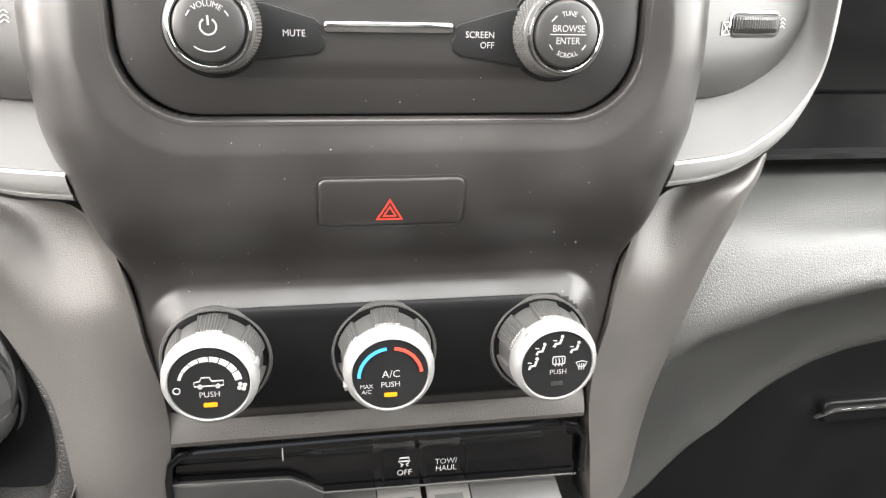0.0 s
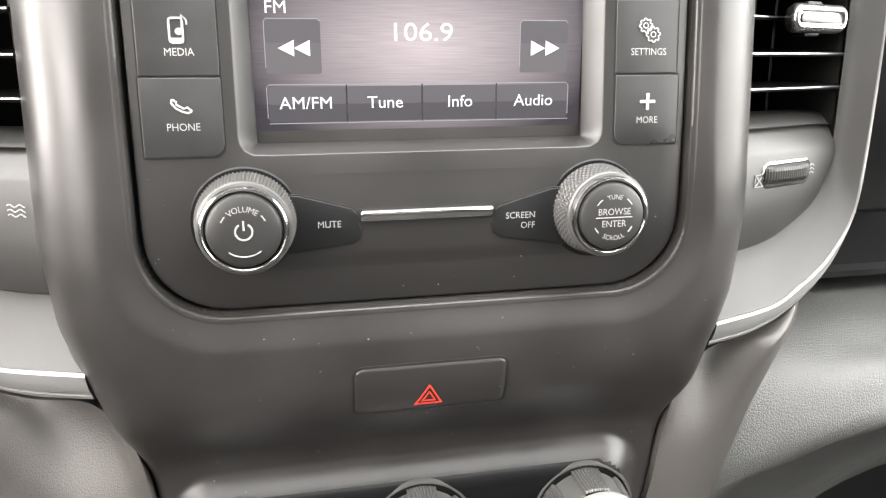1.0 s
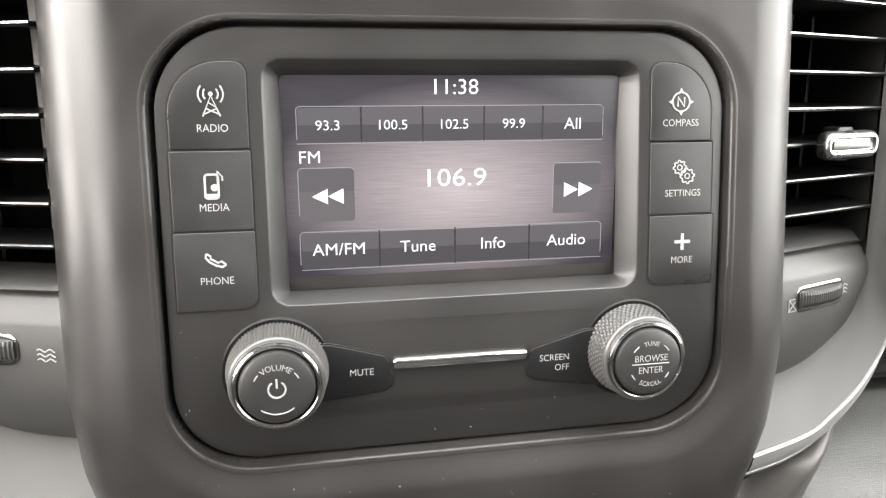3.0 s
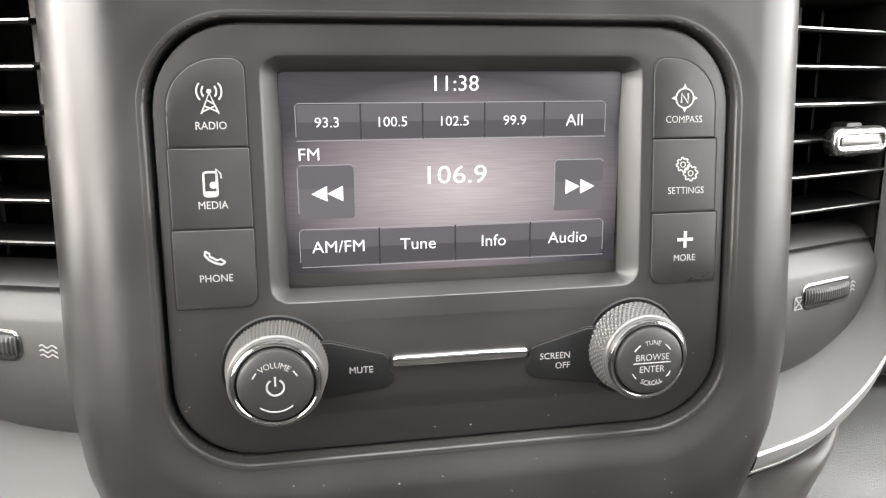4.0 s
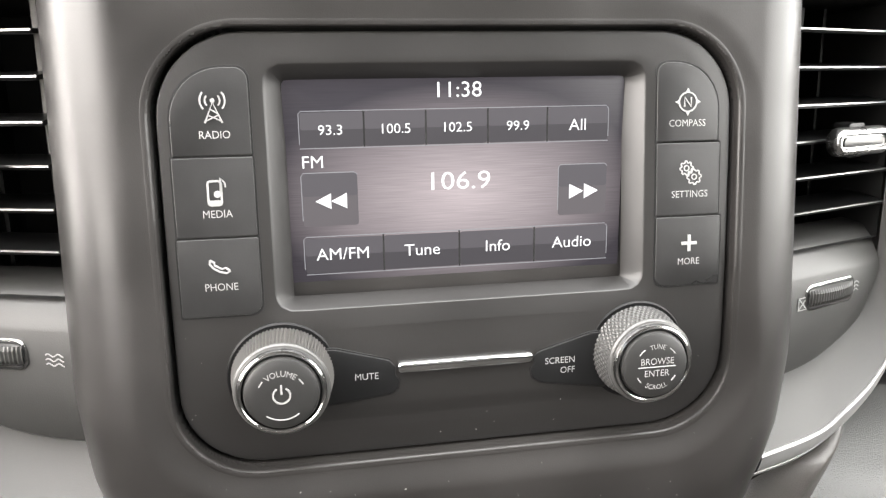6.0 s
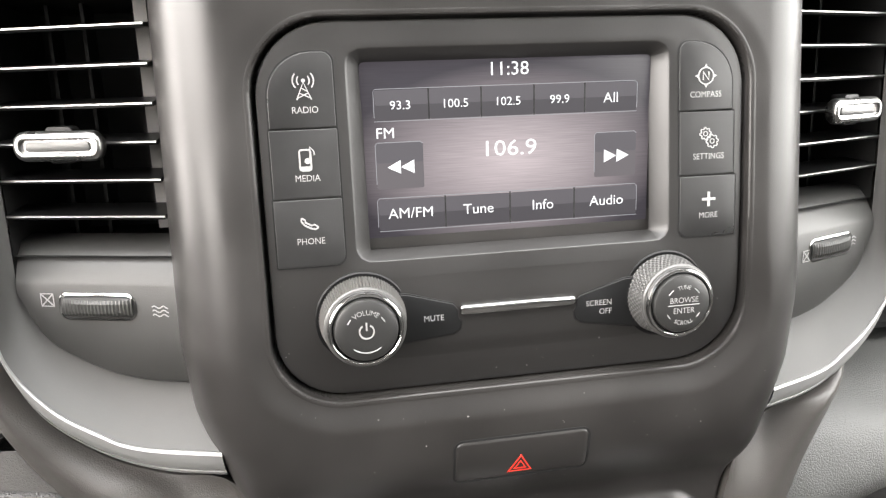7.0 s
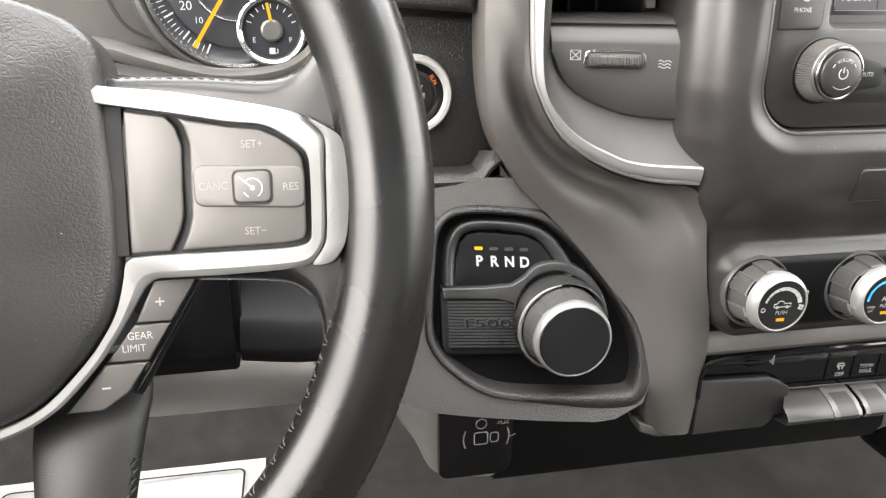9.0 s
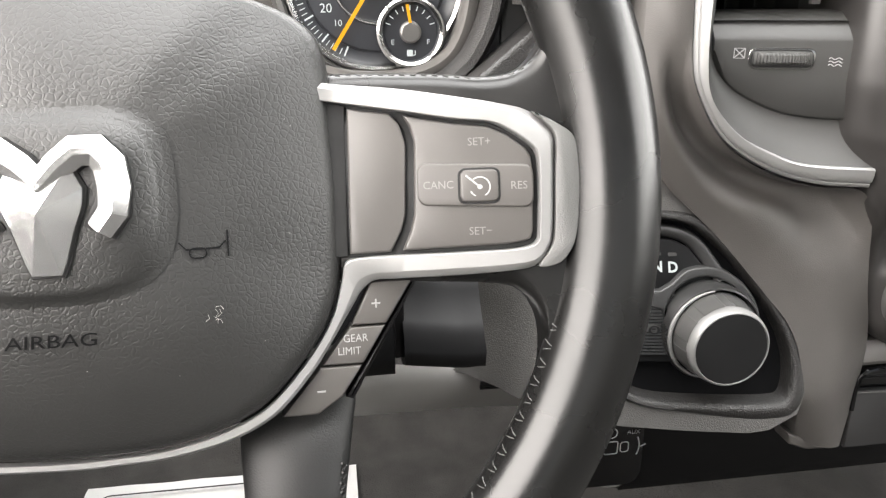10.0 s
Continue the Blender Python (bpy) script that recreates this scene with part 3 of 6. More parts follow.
def vent(g, side):
    t = thing("air_vent", "black louvred dash air vent with chrome slat edges", "air vent", (165 if side else -165, 60, 570), group="dash air vents")
    cav = [(-199, 54, 724), (-199, 54, 622), (-132, 30, 622), (-132, 30, 724)]
    back = [(-195, 118, 724), (-195, 118, 622), (-130, 108, 622), (-130, 108, 724)]
    part("housing", g((cav + back, [(0, 1, 5, 4), (1, 2, 6, 5), (2, 3, 7, 6), (4, 5, 6, 7)])), GAP_SHADE, t, "black vent cavity")
    for z in (724, 710, 695.7, 681.3, 667, 652.6, 638.3):
        up = [(-198.5, yvent(-198.5) + 2), (-134, yvent(-134) + 2)]
        v, nseg, prof = [], 8, [(0, 0.0), (0.4, 0.8), (22, 2.6), (24, 1.6), (22, 0.6), (0.4, -0.8)]
        lines = []
        for k in range(nseg + 1):
            x = up[0][0] + (up[1][0] - up[0][0]) * k / nseg
            lines.append([(x, yvent(x) + 2 + a, z + b) for a, b in prof])
        s = part("slat", g(loft(lines, True, True)), SLAT, t)
        edge = [[(l[0][0], l[0][1] - 0.35 + a, z + b) for a, b in ((0, 0.15), (0, 0.75), (1.2, 0.85), (1.2, 0.1))] for l in lines]
        part("slat_edge", g(loft(edge, True, True)), SLATEDGE, s, "thin chrome edge line")
    for x in (-180, -165):
        part("vane", g(slab(x - 0.7, x + 0.7, yvent(x) + 34, yvent(x) + 50, 626, 722)), SLAT, t, "upright black vane")
    part("side_vane", g(slab(-141.5, -136.5, yvent(-141) + 25, yvent(-141) + 28, 630, 722)), KNEE, t, "pale grey end vane")
    o = rrect(-188, -152.5, 661.2, 672.6, 5.0, 8)
    tab = loft([[(x, y + yvent(x), z) for x, z in inset(o, d)] for d, y in ((1.6, 1.0), (0.5, -0.5), (0.0, -2.0), (0.0, -4.6), (0.4, -6.2), (1.3, -7.4), (2.4, -7.8), (2.9, -7.6), (3.2, -6.9), (3.3, -6.0))], True, True)
    tabp = part("tab", g(tab), TAB, t, "polished chrome louvre adjuster tab", 50)
    part("tab_inlay", g(prism(rrect(-182.8, -157.6, 665.0, 668.8, 1.6), -6.7, -5.6, 0.3, 2, lambda x, z: yvent(x))), KNOBSIDE, tabp, "satin grey inlay")
    part("tab_neck", g(prism(rrect(-176, -165, 660, 674, 2.0), -1.5, 8, 0.4, 2, lambda x, z: yvent(x))), SLAT, tabp)
    # pod that carries the thumb wheel
    lines, n = [], 40
    bot = curve([(-198.5, 0, 606), (-188, 0, 587), (-167, 0, 575.5), (-150, 0, 571.5), (-131, 0, 570.5)], n)
    for x, _, zb in bot:
        y = yvent(x)
        lines.append([(x, y + 26, 627.5), (x, y + 13, 626.5), (x, y + 7, 622), (x, y + 2, 615), (x, y + 0.6, 612.6), (x, y, 611), (x, y, (611 + zb) / 2), (x, y, zb + 1), (x, y + 1, zb), (x, y + 14, zb - 1)])
    pod = part("wheel_pod", g(loft(lines, closed=False)), SMOOTH_GREY, t, "grey pod below the louvres", 50)
    slot = rrect(-181.5, -149.5, 596.6, 608.2, 4.2)
    part("wheel_slot", g(prism(slot, -0.5, 1.5, 0.3, 2, lambda x, z: yvent(x))), CHROME, pod, "thin bright rim round the slot")
    part("wheel_well", g(prism(inset(slot, 1.1), -0.75, 0, 0.1, 1, lambda x, z: yvent(x))), GAP_SHADE, pod)
    wl = []
    for k in range(41):
        x = -179.8 + 28.6 * k / 40
        bulge = 5.0 * math.sqrt(max(0, 1 - ((x + 165.5) / 16.5) ** 2)) - 1.2 - (0.45 if k % 2 else 0)
        wl.append([(x, yvent(x) - bulge * q, zz) for q, zz in ((0.1, 598.2), (0.7, 599.2), (1, 600.6), (1, 604.2), (0.7, 605.6), (0.1, 606.6))])
    part("thumb_wheel", g(loft(wl, True, True)), SMOOTH_GREY, pod, "ribbed grey thumb wheel", 20)
    inner_box = side == 1
    bx, wx = ((148.2 if inner_box else -186), (181.5 if inner_box else -140))
    bz, wz = (600.5, 603) if inner_box else (605, 601)
    q = 2.6
    marks = join(stroke([(bx - q, bz - q), (bx + q, bz - q), (bx + q, bz + q), (bx - q, bz + q)], 0.5, 0, True), stroke([(bx - q, bz - q), (bx + q, bz + q)], 0.5, 0),
                 stroke([(bx - q, bz + q), (bx + q, bz - q)], 0.5, 0))
    waves = ([], [])
    for k in (-1.7, 0, 1.7):
        waves = join(waves, stroke([(wx - 3.2 + 6.4 * j / 10, wz + k + 0.5 * math.sin(j * 1.1)) for j in range(11)], 0.45, 0))
    part("shut_mark", moved(marks, lambda x, y, z: (x, y + yvent(x) - 0.45, z)), PRINT, pod, "white crossed box for shut")
    part("airflow_waves", moved(waves, lambda x, y, z: (x, y + yvent(x) - 0.45, z)), PRINT, pod, "white waves for open")
    part("lower_dish", g(strip(TRIM_IN, DISH_TOP, 70, -3.0, 7, 0)), DISH, t, "smooth grey dished surround", 50)
    return t


vent(lambda q: q, 0)
vent(mirror, 1)

# ---- radio ----
radio = thing("radio", "dark car radio with a lit touchscreen and two knurled knobs", "radio", (0, 10, 568))
hole = rrect(-63.4, 62.9, 620.6, 699.0, 6)
outer = rrect(-95.3, 93.9, 568.2, 708.4, 26.5, 10)
ringl = frame_ring(outer, hole, [(0, 0)], 160, (0, 645))[0]
oo = [(x, z) for x, z in polar(outer, (0, 645), 160)]
ins = inset(oo, 0.9)
ho = [(x, z) for _, (x, _, z) in zip(range(160), ringl)]
hin = [(x, z - 2.6 * ss(660, 626, z)) for x, z in inset(ho, 6.0)]
loops = [[(x, 14 + yplate(z), z) for x, z in oo], [(x, 0.7 + yplate(z), z) for x, z in oo], [(x, 0.15 + yplate(z), z) for x, z in inset(oo, 0.35)], [(x, yplate(z), z) for x, z in ins]]
for s in (0.25, 0.5, 0.75, 1.0):
    loops.append([(a[0] + (b[0] - a[0]) * s, yplate(a[1] + (b[1] - a[1]) * s), a[1] + (b[1] - a[1]) * s) for a, b in zip(ins, ho)])
for s, dy in ((0.06, 0.12), (0.14, 0.5), (0.9, 5.6), (1.0, 6.8)):
    loops.append([(a[0] + (b[0] - a[0]) * s, yplate(a[1] + (b[1] - a[1]) * s) + dy, a[1] + (b[1] - a[1]) * s) for a, b in zip(ho, hin)])
part("faceplate", loft(loops), PLATE, radio, "satin dark grey faceplate", 40)


def key_swell():
    v, f, nx, nz = [], [], 60, 40
    for k in range(nz + 1):
        for i in range(nx + 1):
            x, z = -66 + 131 * i / nx, 578 + 38 * k / nz
            h = 1.0 * ss(580.5, 588, z) * ss(616, 600, z) * ss(-64, -44, x) * ss(63, 43, x) - 0.06
            v.append((x, yplate(z) - h, z))
    for k in range(nz):
        for i in range(nx):
            a = k * (nx + 1) + i
            f.append((a, a + 1, a + nx + 2, a + nx + 1))
    return v, f


part("key_swell", key_swell(), PLATE, radio, "soft swell behind the lower keys", 80)
part("gasket", prism(inset(oo, -0.2), 9, 13, 0.2, 1, lambda x, z: yplate(z)), GAP_SHADE, radio)

YS = 12.0
screen = part("screen", prism(rrect(-57.8, 57.3, 622.4, 694.2, 2.5), YS, YS + 4, 0.3, 2), SCREEN, radio, "lit radio display with grey brushed background")
part("screen_border", prism(rrect(-61, 60.5, 619.5, 697, 5), YS + 0.25, YS + 4, 0.2, 1), GAP_SHADE, radio, "black border of the display")
ORIGIN[screen] = ORIGIN[radio]
screen.data.transform(Matrix.Translation((0, 0, (568 - 660) * MM)))
screen.location = (0, 0, (660 - 568) * MM)
ORIGIN[screen] = Vector((0, 10, 660))


def tile(x0, x1, z0, z1, r):
    """An on-screen key: a faint tile with bright edge lines."""
    part("key_tile", blob(rrect(x0, x1, z0, z1, r, 3), YS - 0.08, 0.05), UIDARK, screen)
    part("key_sheen", blob(rrect(x0, x1, (z0 + z1) / 2, z1, r, 3), YS - 0.12, 0.03), UIMID, screen)


for x0, x1 in ((-52.6, -32.4), (-32, -12), (-11.6, 9), (9.4, 29.7), (30.1, 51.6)):
    tile(x0, x1, 672.4, 683.6, 0.8)
for x0, x1 in ((-53, -27.2), (-26.8, -1.1), (-0.7, 25.6), (26, 52.5)):
    tile(x0, x1, 630.6, 642.4, 0.8)
for x0, x1 in ((-53, -35), (34.3, 51.8)):
    part("skip_tile", blob(rrect(x0, x1, 646.5, 664, 0.8, 3), YS - 0.08, 0.05), UISOFT, screen)
    part("skip_sheen", blob(rrect(x0, x1, 656.5, 664, 0.8, 3), YS - 0.14, 0.05), UIMID, screen)
for x in (-32.2, -11.8, 9.2, 29.9):
    part("key_gap", blob([(x - 0.3, 672), (x + 0.3, 672), (x + 0.3, 684), (x - 0.3, 684)], YS - 0.16, 0.05), GAP_SHADE, screen)
for x in (-27.0, -0.9, 25.8):
    part("key_gap", blob([(x - 0.3, 630), (x + 0.3, 630), (x + 0.3, 643), (x - 0.3, 643)], YS - 0.16, 0.05), GAP_SHADE, screen)
w = 0.28
for pts in ([(-53, 673.5), (-53, 683.2), (-52.2, 684), (50.8, 684), (51.8, 683), (51.8, 673.5)], [(-53, 672.1), (51.8, 672.1)],
            [(-53.4, 632), (-53.4, 642), (-52.6, 643), (51.6, 643), (52.6, 642), (52.6, 632)], [(-53, 630.2), (52.8, 630.2)],
            [(-53.2, 648.5), (-53.2, 663.2), (-52.4, 664.2), (-36, 664.2), (-35, 663.4)], [(34.2, 648.5), (34.2, 663.2), (35, 664.2), (51, 664.2), (51.8, 663.4)]):
    part("key_line", stroke(pts, w, YS - 0.2, thick=0.05), UILINE, screen)
for tx, h, x, z in (("11:38", 5.0, -1, 690.2), ("93.3", 3.2, -43, 678), ("100.5", 3.2, -22, 678), ("102.5", 3.2, -1.3, 678), ("99.9", 3.2, 19.6, 678), ("All", 3.9, 40.8, 677.8),
                    ("FM", 4.0, -49.2, 667.8), ("106.9", 6.0, -1, 660.2), ("AM/FM", 4.0, -40.6, 637), ("Tune", 4.0, -13.8, 637), ("Info", 4.0, 12.6, 637), ("Audio", 4.0, 39.6, 637)):
    part("display_text", letters(tx, h, x, YS - 0.3, z, sx=1.2 if tx == "106.9" else 1.05), UI, screen)
for x, s in ((-46.4, -1), (-41.2, -1), (40.8, 1), (46.2, 1)):
    part("skip_arrow", blob([(x - 2.6 * s, 657.4), (x + 2.6 * s, 654.8), (x - 2.6 * s, 652.2)], YS - 0.3, 0.05), UI, screen)


def radio_icon(k, x, z):
    y = 0.0
    if k == "RADIO":
        g = join(stroke([(x - 2.6, z - 4), (x, z + 2.2), (x + 2.6, z - 4)], 0.5, y), stroke([(x - 1.7, z - 1.6), (x + 2.3, z - 3.4)], 0.4, y), stroke([(x + 1.7, z - 1.6), (x - 2.3, z - 3.4)], 0.4, y),
                 stroke([(x - 0.9, z + 0.2), (x + 1.4, z - 1.2)], 0.4, y), disc(x, z + 2.7, 0.7, y))
        for r in (2.2, 3.7):
            g = join(g, stroke(arc(x, z + 2.7, r, -42, 42, 8), 0.5, y), stroke(arc(x, z + 2.7, r, 138, 222, 8), 0.5, y))
    elif k == "MEDIA":
        g = join(stroke(rrect(x - 2.4, x + 1.6, z - 4, z + 3.4, 0.8, 2), 0.65, y, True), blob(rrect(x - 2.4, x + 1.6, z - 4, z - 2.5, 0.4, 2), y), disc(x + 0.4, z - 0.6, 1.1, y),
                 stroke([(x + 1.3, z - 0.6), (x + 1.5, z + 4.4), (x + 2.8, z + 2.8), (x + 2.9, z + 1.4)], 0.5, y))
    elif k == "PHONE":
        g = join(stroke([(x - 2.9, z + 2.2), (x - 3.1, z + 1.0), (x - 1.9, z - 0.5), (x, z - 1.6), (x + 1.9, z - 2.1), (x + 3, z - 1.4)], 0.6, y), stroke([(x - 2.9, z + 2.2), (x - 1.6, z + 1.4), (x - 1.7, z + 0.6), (x + 0.6, z - 0.7), (x + 1.6, z - 0.3), (x + 3, z - 1.4)], 0.6, y))
    elif k == "COMPASS":
        g = join(stroke(arc(x, z, 3.2, 0, 345, 22), 0.5, y, True), stroke([(x - 1.2, z - 1.6), (x - 1.2, z + 1.6), (x + 1.2, z - 1.6), (x + 1.2, z + 1.6)], 0.55, y))
        for a in range(0, 360, 90):
            c, s = math.cos(radians(a)), math.sin(radians(a))
            g = join(g, blob([(x + 3.2 * c - 0.8 * s, z + 3.2 * s + 0.8 * c), (x + 4.7 * c, z + 4.7 * s), (x + 3.2 * c + 0.8 * s, z + 3.2 * s - 0.8 * c)], y))
    elif k == "SETTINGS":
        g = ([], [])
        for cx, cz, r in ((x - 1.4, z + 1.6, 1.9), (x + 1.5, z - 1.4, 2.1)):
            g = join(g, stroke([(cx + (r + (0.55 if i % 4 < 2 else 0)) * math.cos(i * math.pi / 16), cz + (r + (0.55 if i % 4 < 2 else 0)) * math.sin(i * math.pi / 16)) for i in range(32)], 0.45, y, True), stroke(arc(cx, cz, 0.9, 0, 330, 11), 0.35, y, True))
    else:
        g = join(stroke([(x - 2.9, z), (x + 2.9, z)], 1.1, y), stroke([(x, z - 2.9), (x, z + 2.9)], 1.1, y - 0.02))
    return g


for k, x0, x1, z0, z1, r, ix, iz, lz in (
        ("RADIO", -91.2, -67.6, 671.4, 697.8, (16, 4, 0.6, 0.6), -78.2, 685.3, 677.8), ("MEDIA", -91.6, -67.4, 646.3, 670.8, 0.6, -79.0, 660.3, 653.6), ("PHONE", -91.9, -67.3, 621.0, 645.7, (0.6, 0.6, 4, 0.8), -79.4, 637, 630.6),
        ("COMPASS", 66.4, 88.9, 671.6, 698.0, (4, 16, 0.6, 0.6), 77.4, 684.8, 677.8), ("SETTINGS", 66.6, 89.8, 646.2, 671.0, 0.6, 78.8, 660.8, 653.6), ("MORE", 66.8, 90.8, 621.2, 645.6, (0.6, 0.6, 0.8, 4), 79.0, 636.4, 630.0)):
    surf = lambda x, z: yplate(z)
    part("button_gap", prism(fine(rrect(x0 - 0.6, x1 + 0.6, z0 - 0.6, z1 + 0.6, r), 4), -0.24, 0.4, 0.05, 1, surf), GAP_SHADE, radio)
    b = part("button", prism(rrect(x0, x1, z0, z1, r, 8), -0.75, 1.0, 0.3, 3, surf), BUTTON, radio, "dark grey button marked " + k.lower())
    part("icon", moved(radio_icon(k, ix, iz), lambda x, y, z: (x, y + yplate(z) - 1.12, z)), PRINT, b)
    part("lettering", moved(letters(k, 2.35, ix, 0, lz, sx=0.92), lambda x, y, z: (x, y + yplate(z) - 0.92, z)), PRINT, b)

for pts, tx in (([(-48, 588), (-27.5, 590.2), (-24.8, 592), (-24.2, 595), (-25.5, 597), (-25.5, 600), (-27.5, 602.4), (-45, 607.4), (-56, 608), (-56, 588)], (("MUTE", -35.2, 597.4),)),
                ([(46, 586.5), (25, 589.8), (22.2, 591.8), (21.4, 595), (22.6, 597), (22.4, 599.5), (24.2, 601.2), (43, 606.6), (54, 607), (54, 586)], (("SCREEN", 32.0, 597.6), ("OFF", 34.8, 593.9)))):
    o = pts if area2(pts) > 0 else pts[::-1]
    part("key_rim", prism(inset(o, -0.45), 0.35, 2.4, 0.1, 1), GAP_SHADE, radio, "dark gap round the key")
    b = part("side_key", prism(o, -0.2, 2.4, 0.45, 3), CAP, radio, "black wedge-shaped key marked " + " ".join(q[0] for q in tx).lower())
    for s, x, z in tx:
        part("lettering", letters(s, 2.3, x, -0.3, z, sx=0.95), PRINT, b)
part("chrome_bar", loft([[(x, 0.4 + a * s, 599.7 + b * s + 0.0 * x) for a, b in ((1.2, -2.1), (-1.2, -2.0), (-1.9, -1.5), (-2.2, -0.4), (-2.7, 1.0), (-2.3, 1.7), (-1.2, 2.1), (1.2, 2.2))] for x, s in ((-24.6, 0.8), (-23.8, 1), (-1, 1), (20.8, 1), (21.6, 0.8))], True, True), CHROME, radio, "polished chrome bar", 50)


def radio_knob(cx, cz, tune):
    y0 = 1.5
    k = part("volume_knob" if not tune else "tune_knob", lathe([(17.8, -0.8), (18.0, 0.1), (17.4, 0.6), (16.2, 0.7)], (cx, y0, cz)), BLACK, radio, "knurled metal rotary knob")
    nt = 84
    rows = [(16.4, 0.6)] + [(16.8 - 0.16 * (0.7 + 0.55 * q), 0.9 + 0.55 * q) for q in range(20)] + [(15.0, 11.6)]
    if tune:
        zig = lambda a, j: 1 - 0.040 * (0.5 + 0.25 * math.cos(56 * a + 1.25 * j) + 0.25 * math.cos(56 * a - 1.25 * j))
    else:
        zig = lambda a, j: 1 - 0.036 * (0.5 + 0.5 * math.cos(nt * a))
    # same metal on both; tune's darker colour stands in for its dimmer reflections
    part("grip", lathe(rows, (cx, y0, cz), nt * 4, zig), KNOBSIDE if tune else KNURL, k, "fine knurled metal grip", 15)
    part("bronze_band", lathe([(15.1, 11.3), (15.1, 12.0), (14.6, 12.7), (13.8, 13.0)], (cx, y0, cz), 64), KNOBSIDE, k, "smooth dark metal band")
    part("chrome_ring", lathe([(14.0, 12.2), (14.0, 13.6), (13.6, 14.6), (13.0, 14.9), (12.4, 14.5), (12.3, 13.0)], (cx, y0, cz), 64), CHROME, k, "polished chrome ring")
    part("ring_gap", lathe([(12.4, 13.2), (11.5, 13.2)], (cx, y0, cz), 64), GAP_SHADE, k)
    c = part("cap", lathe([(11.8, 12), (11.7, 14.8), (11.3, 15.8), (10.4, 16.3), (6, 16.8), (0, 16.9)], (cx, y0, cz), 64), RADIOCAP, k, "satin dark grey knob cap")
    yf = y0 - 17.15
    if not tune:
        part("lettering", letters("VOLUME", 1.9, cx, yf, cz + 7.2, sx=0.95, bend=7.2), PRINT, k)
        g = join(stroke(arc(cx, cz, 2.6, 122, 418, 20), 0.55, yf), stroke([(cx, cz + 0.4), (cx, cz + 3.4)], 0.6, yf - 0.02), stroke(arc(cx, cz, 8.0, 232, 308, 12), 0.35, yf), stroke(arc(cx, cz, 7.4, 26, 42, 5), 0.4, yf), stroke(arc(cx, cz, 7.4, 138, 154, 5), 0.4, yf))
        part("power_mark", g, PRINT, k)
    else:
        part("lettering", letters("TUNE", 1.7, cx, yf, cz + 7.2, sx=0.9, bend=7.2), PRINT, k)
        part("lettering", letters("BROWSE", 2.3, cx, yf, cz + 2.0, sx=0.92), PRINT, k)
        part("lettering", letters("ENTER", 2.3, cx, yf, cz - 2.2, sx=0.92), PRINT, k)
        part("lettering", letters("SCROLL", 1.7, cx, yf, cz - 7.2, sx=0.9, bend=-7.2), PRINT, k)
        part("rule", join(stroke([(cx - 6.6, cz - 0.1), (cx + 6.6, cz - 0.1)], 0.3, yf), stroke(arc(cx, cz, 7.6, 34, 54, 5), 0.35, yf), stroke(arc(cx, cz, 7.6, 126, 146, 5), 0.35, yf),
                          stroke(arc(cx, cz, 7.6, 208, 224, 5), 0.35, yf), stroke(arc(cx, cz, 7.6, 316, 332, 5), 0.35, yf)), PRINT, k)


radio_knob(-62.3, 599.6, False)
radio_knob(60.6, 598.6, True)

# ---- hazard button ----
hz = thing("hazard_button", "charcoal rectangular hazard warning button with red triangle", "button", (0, 0, 525))
gap_o = fine(rrect(-29.3, 27.7, 524.5, 545.6, 3.6, 5))
part("button_gap", sweep([(x, ybez(z) + 0.1, z) for x, z in gap_o], [(-0.45, -0.4), (0.45, -0.4), (0.45, 0.35), (-0.45, 0.35)], closed=True), GAP_SHADE, hz)
part("button_face", patch(-28.9, 27.3, 524.9, 545.2, 3.2, lambda x, z: ybez(z), 0.9, 0.8), BEZEL, hz, "charcoal button face", 60)
tri_o = lambda s, cz: [(-1.7 - 5.6 * s, cz - 3.2 * s), (-1.7 + 5.6 * s, cz - 3.2 * s), (-1.7, cz + 6.4 * s)]
part("warning_triangle", moved(join(stroke(tri_o(0.86, 530.9), 1.15, 0, True), stroke(tri_o(0.42, 530.9), 0.95, 0, True)), lambda x, y, z: (x, y + ybez(z) - 1.15, z)), RED, hz, "red double triangle")


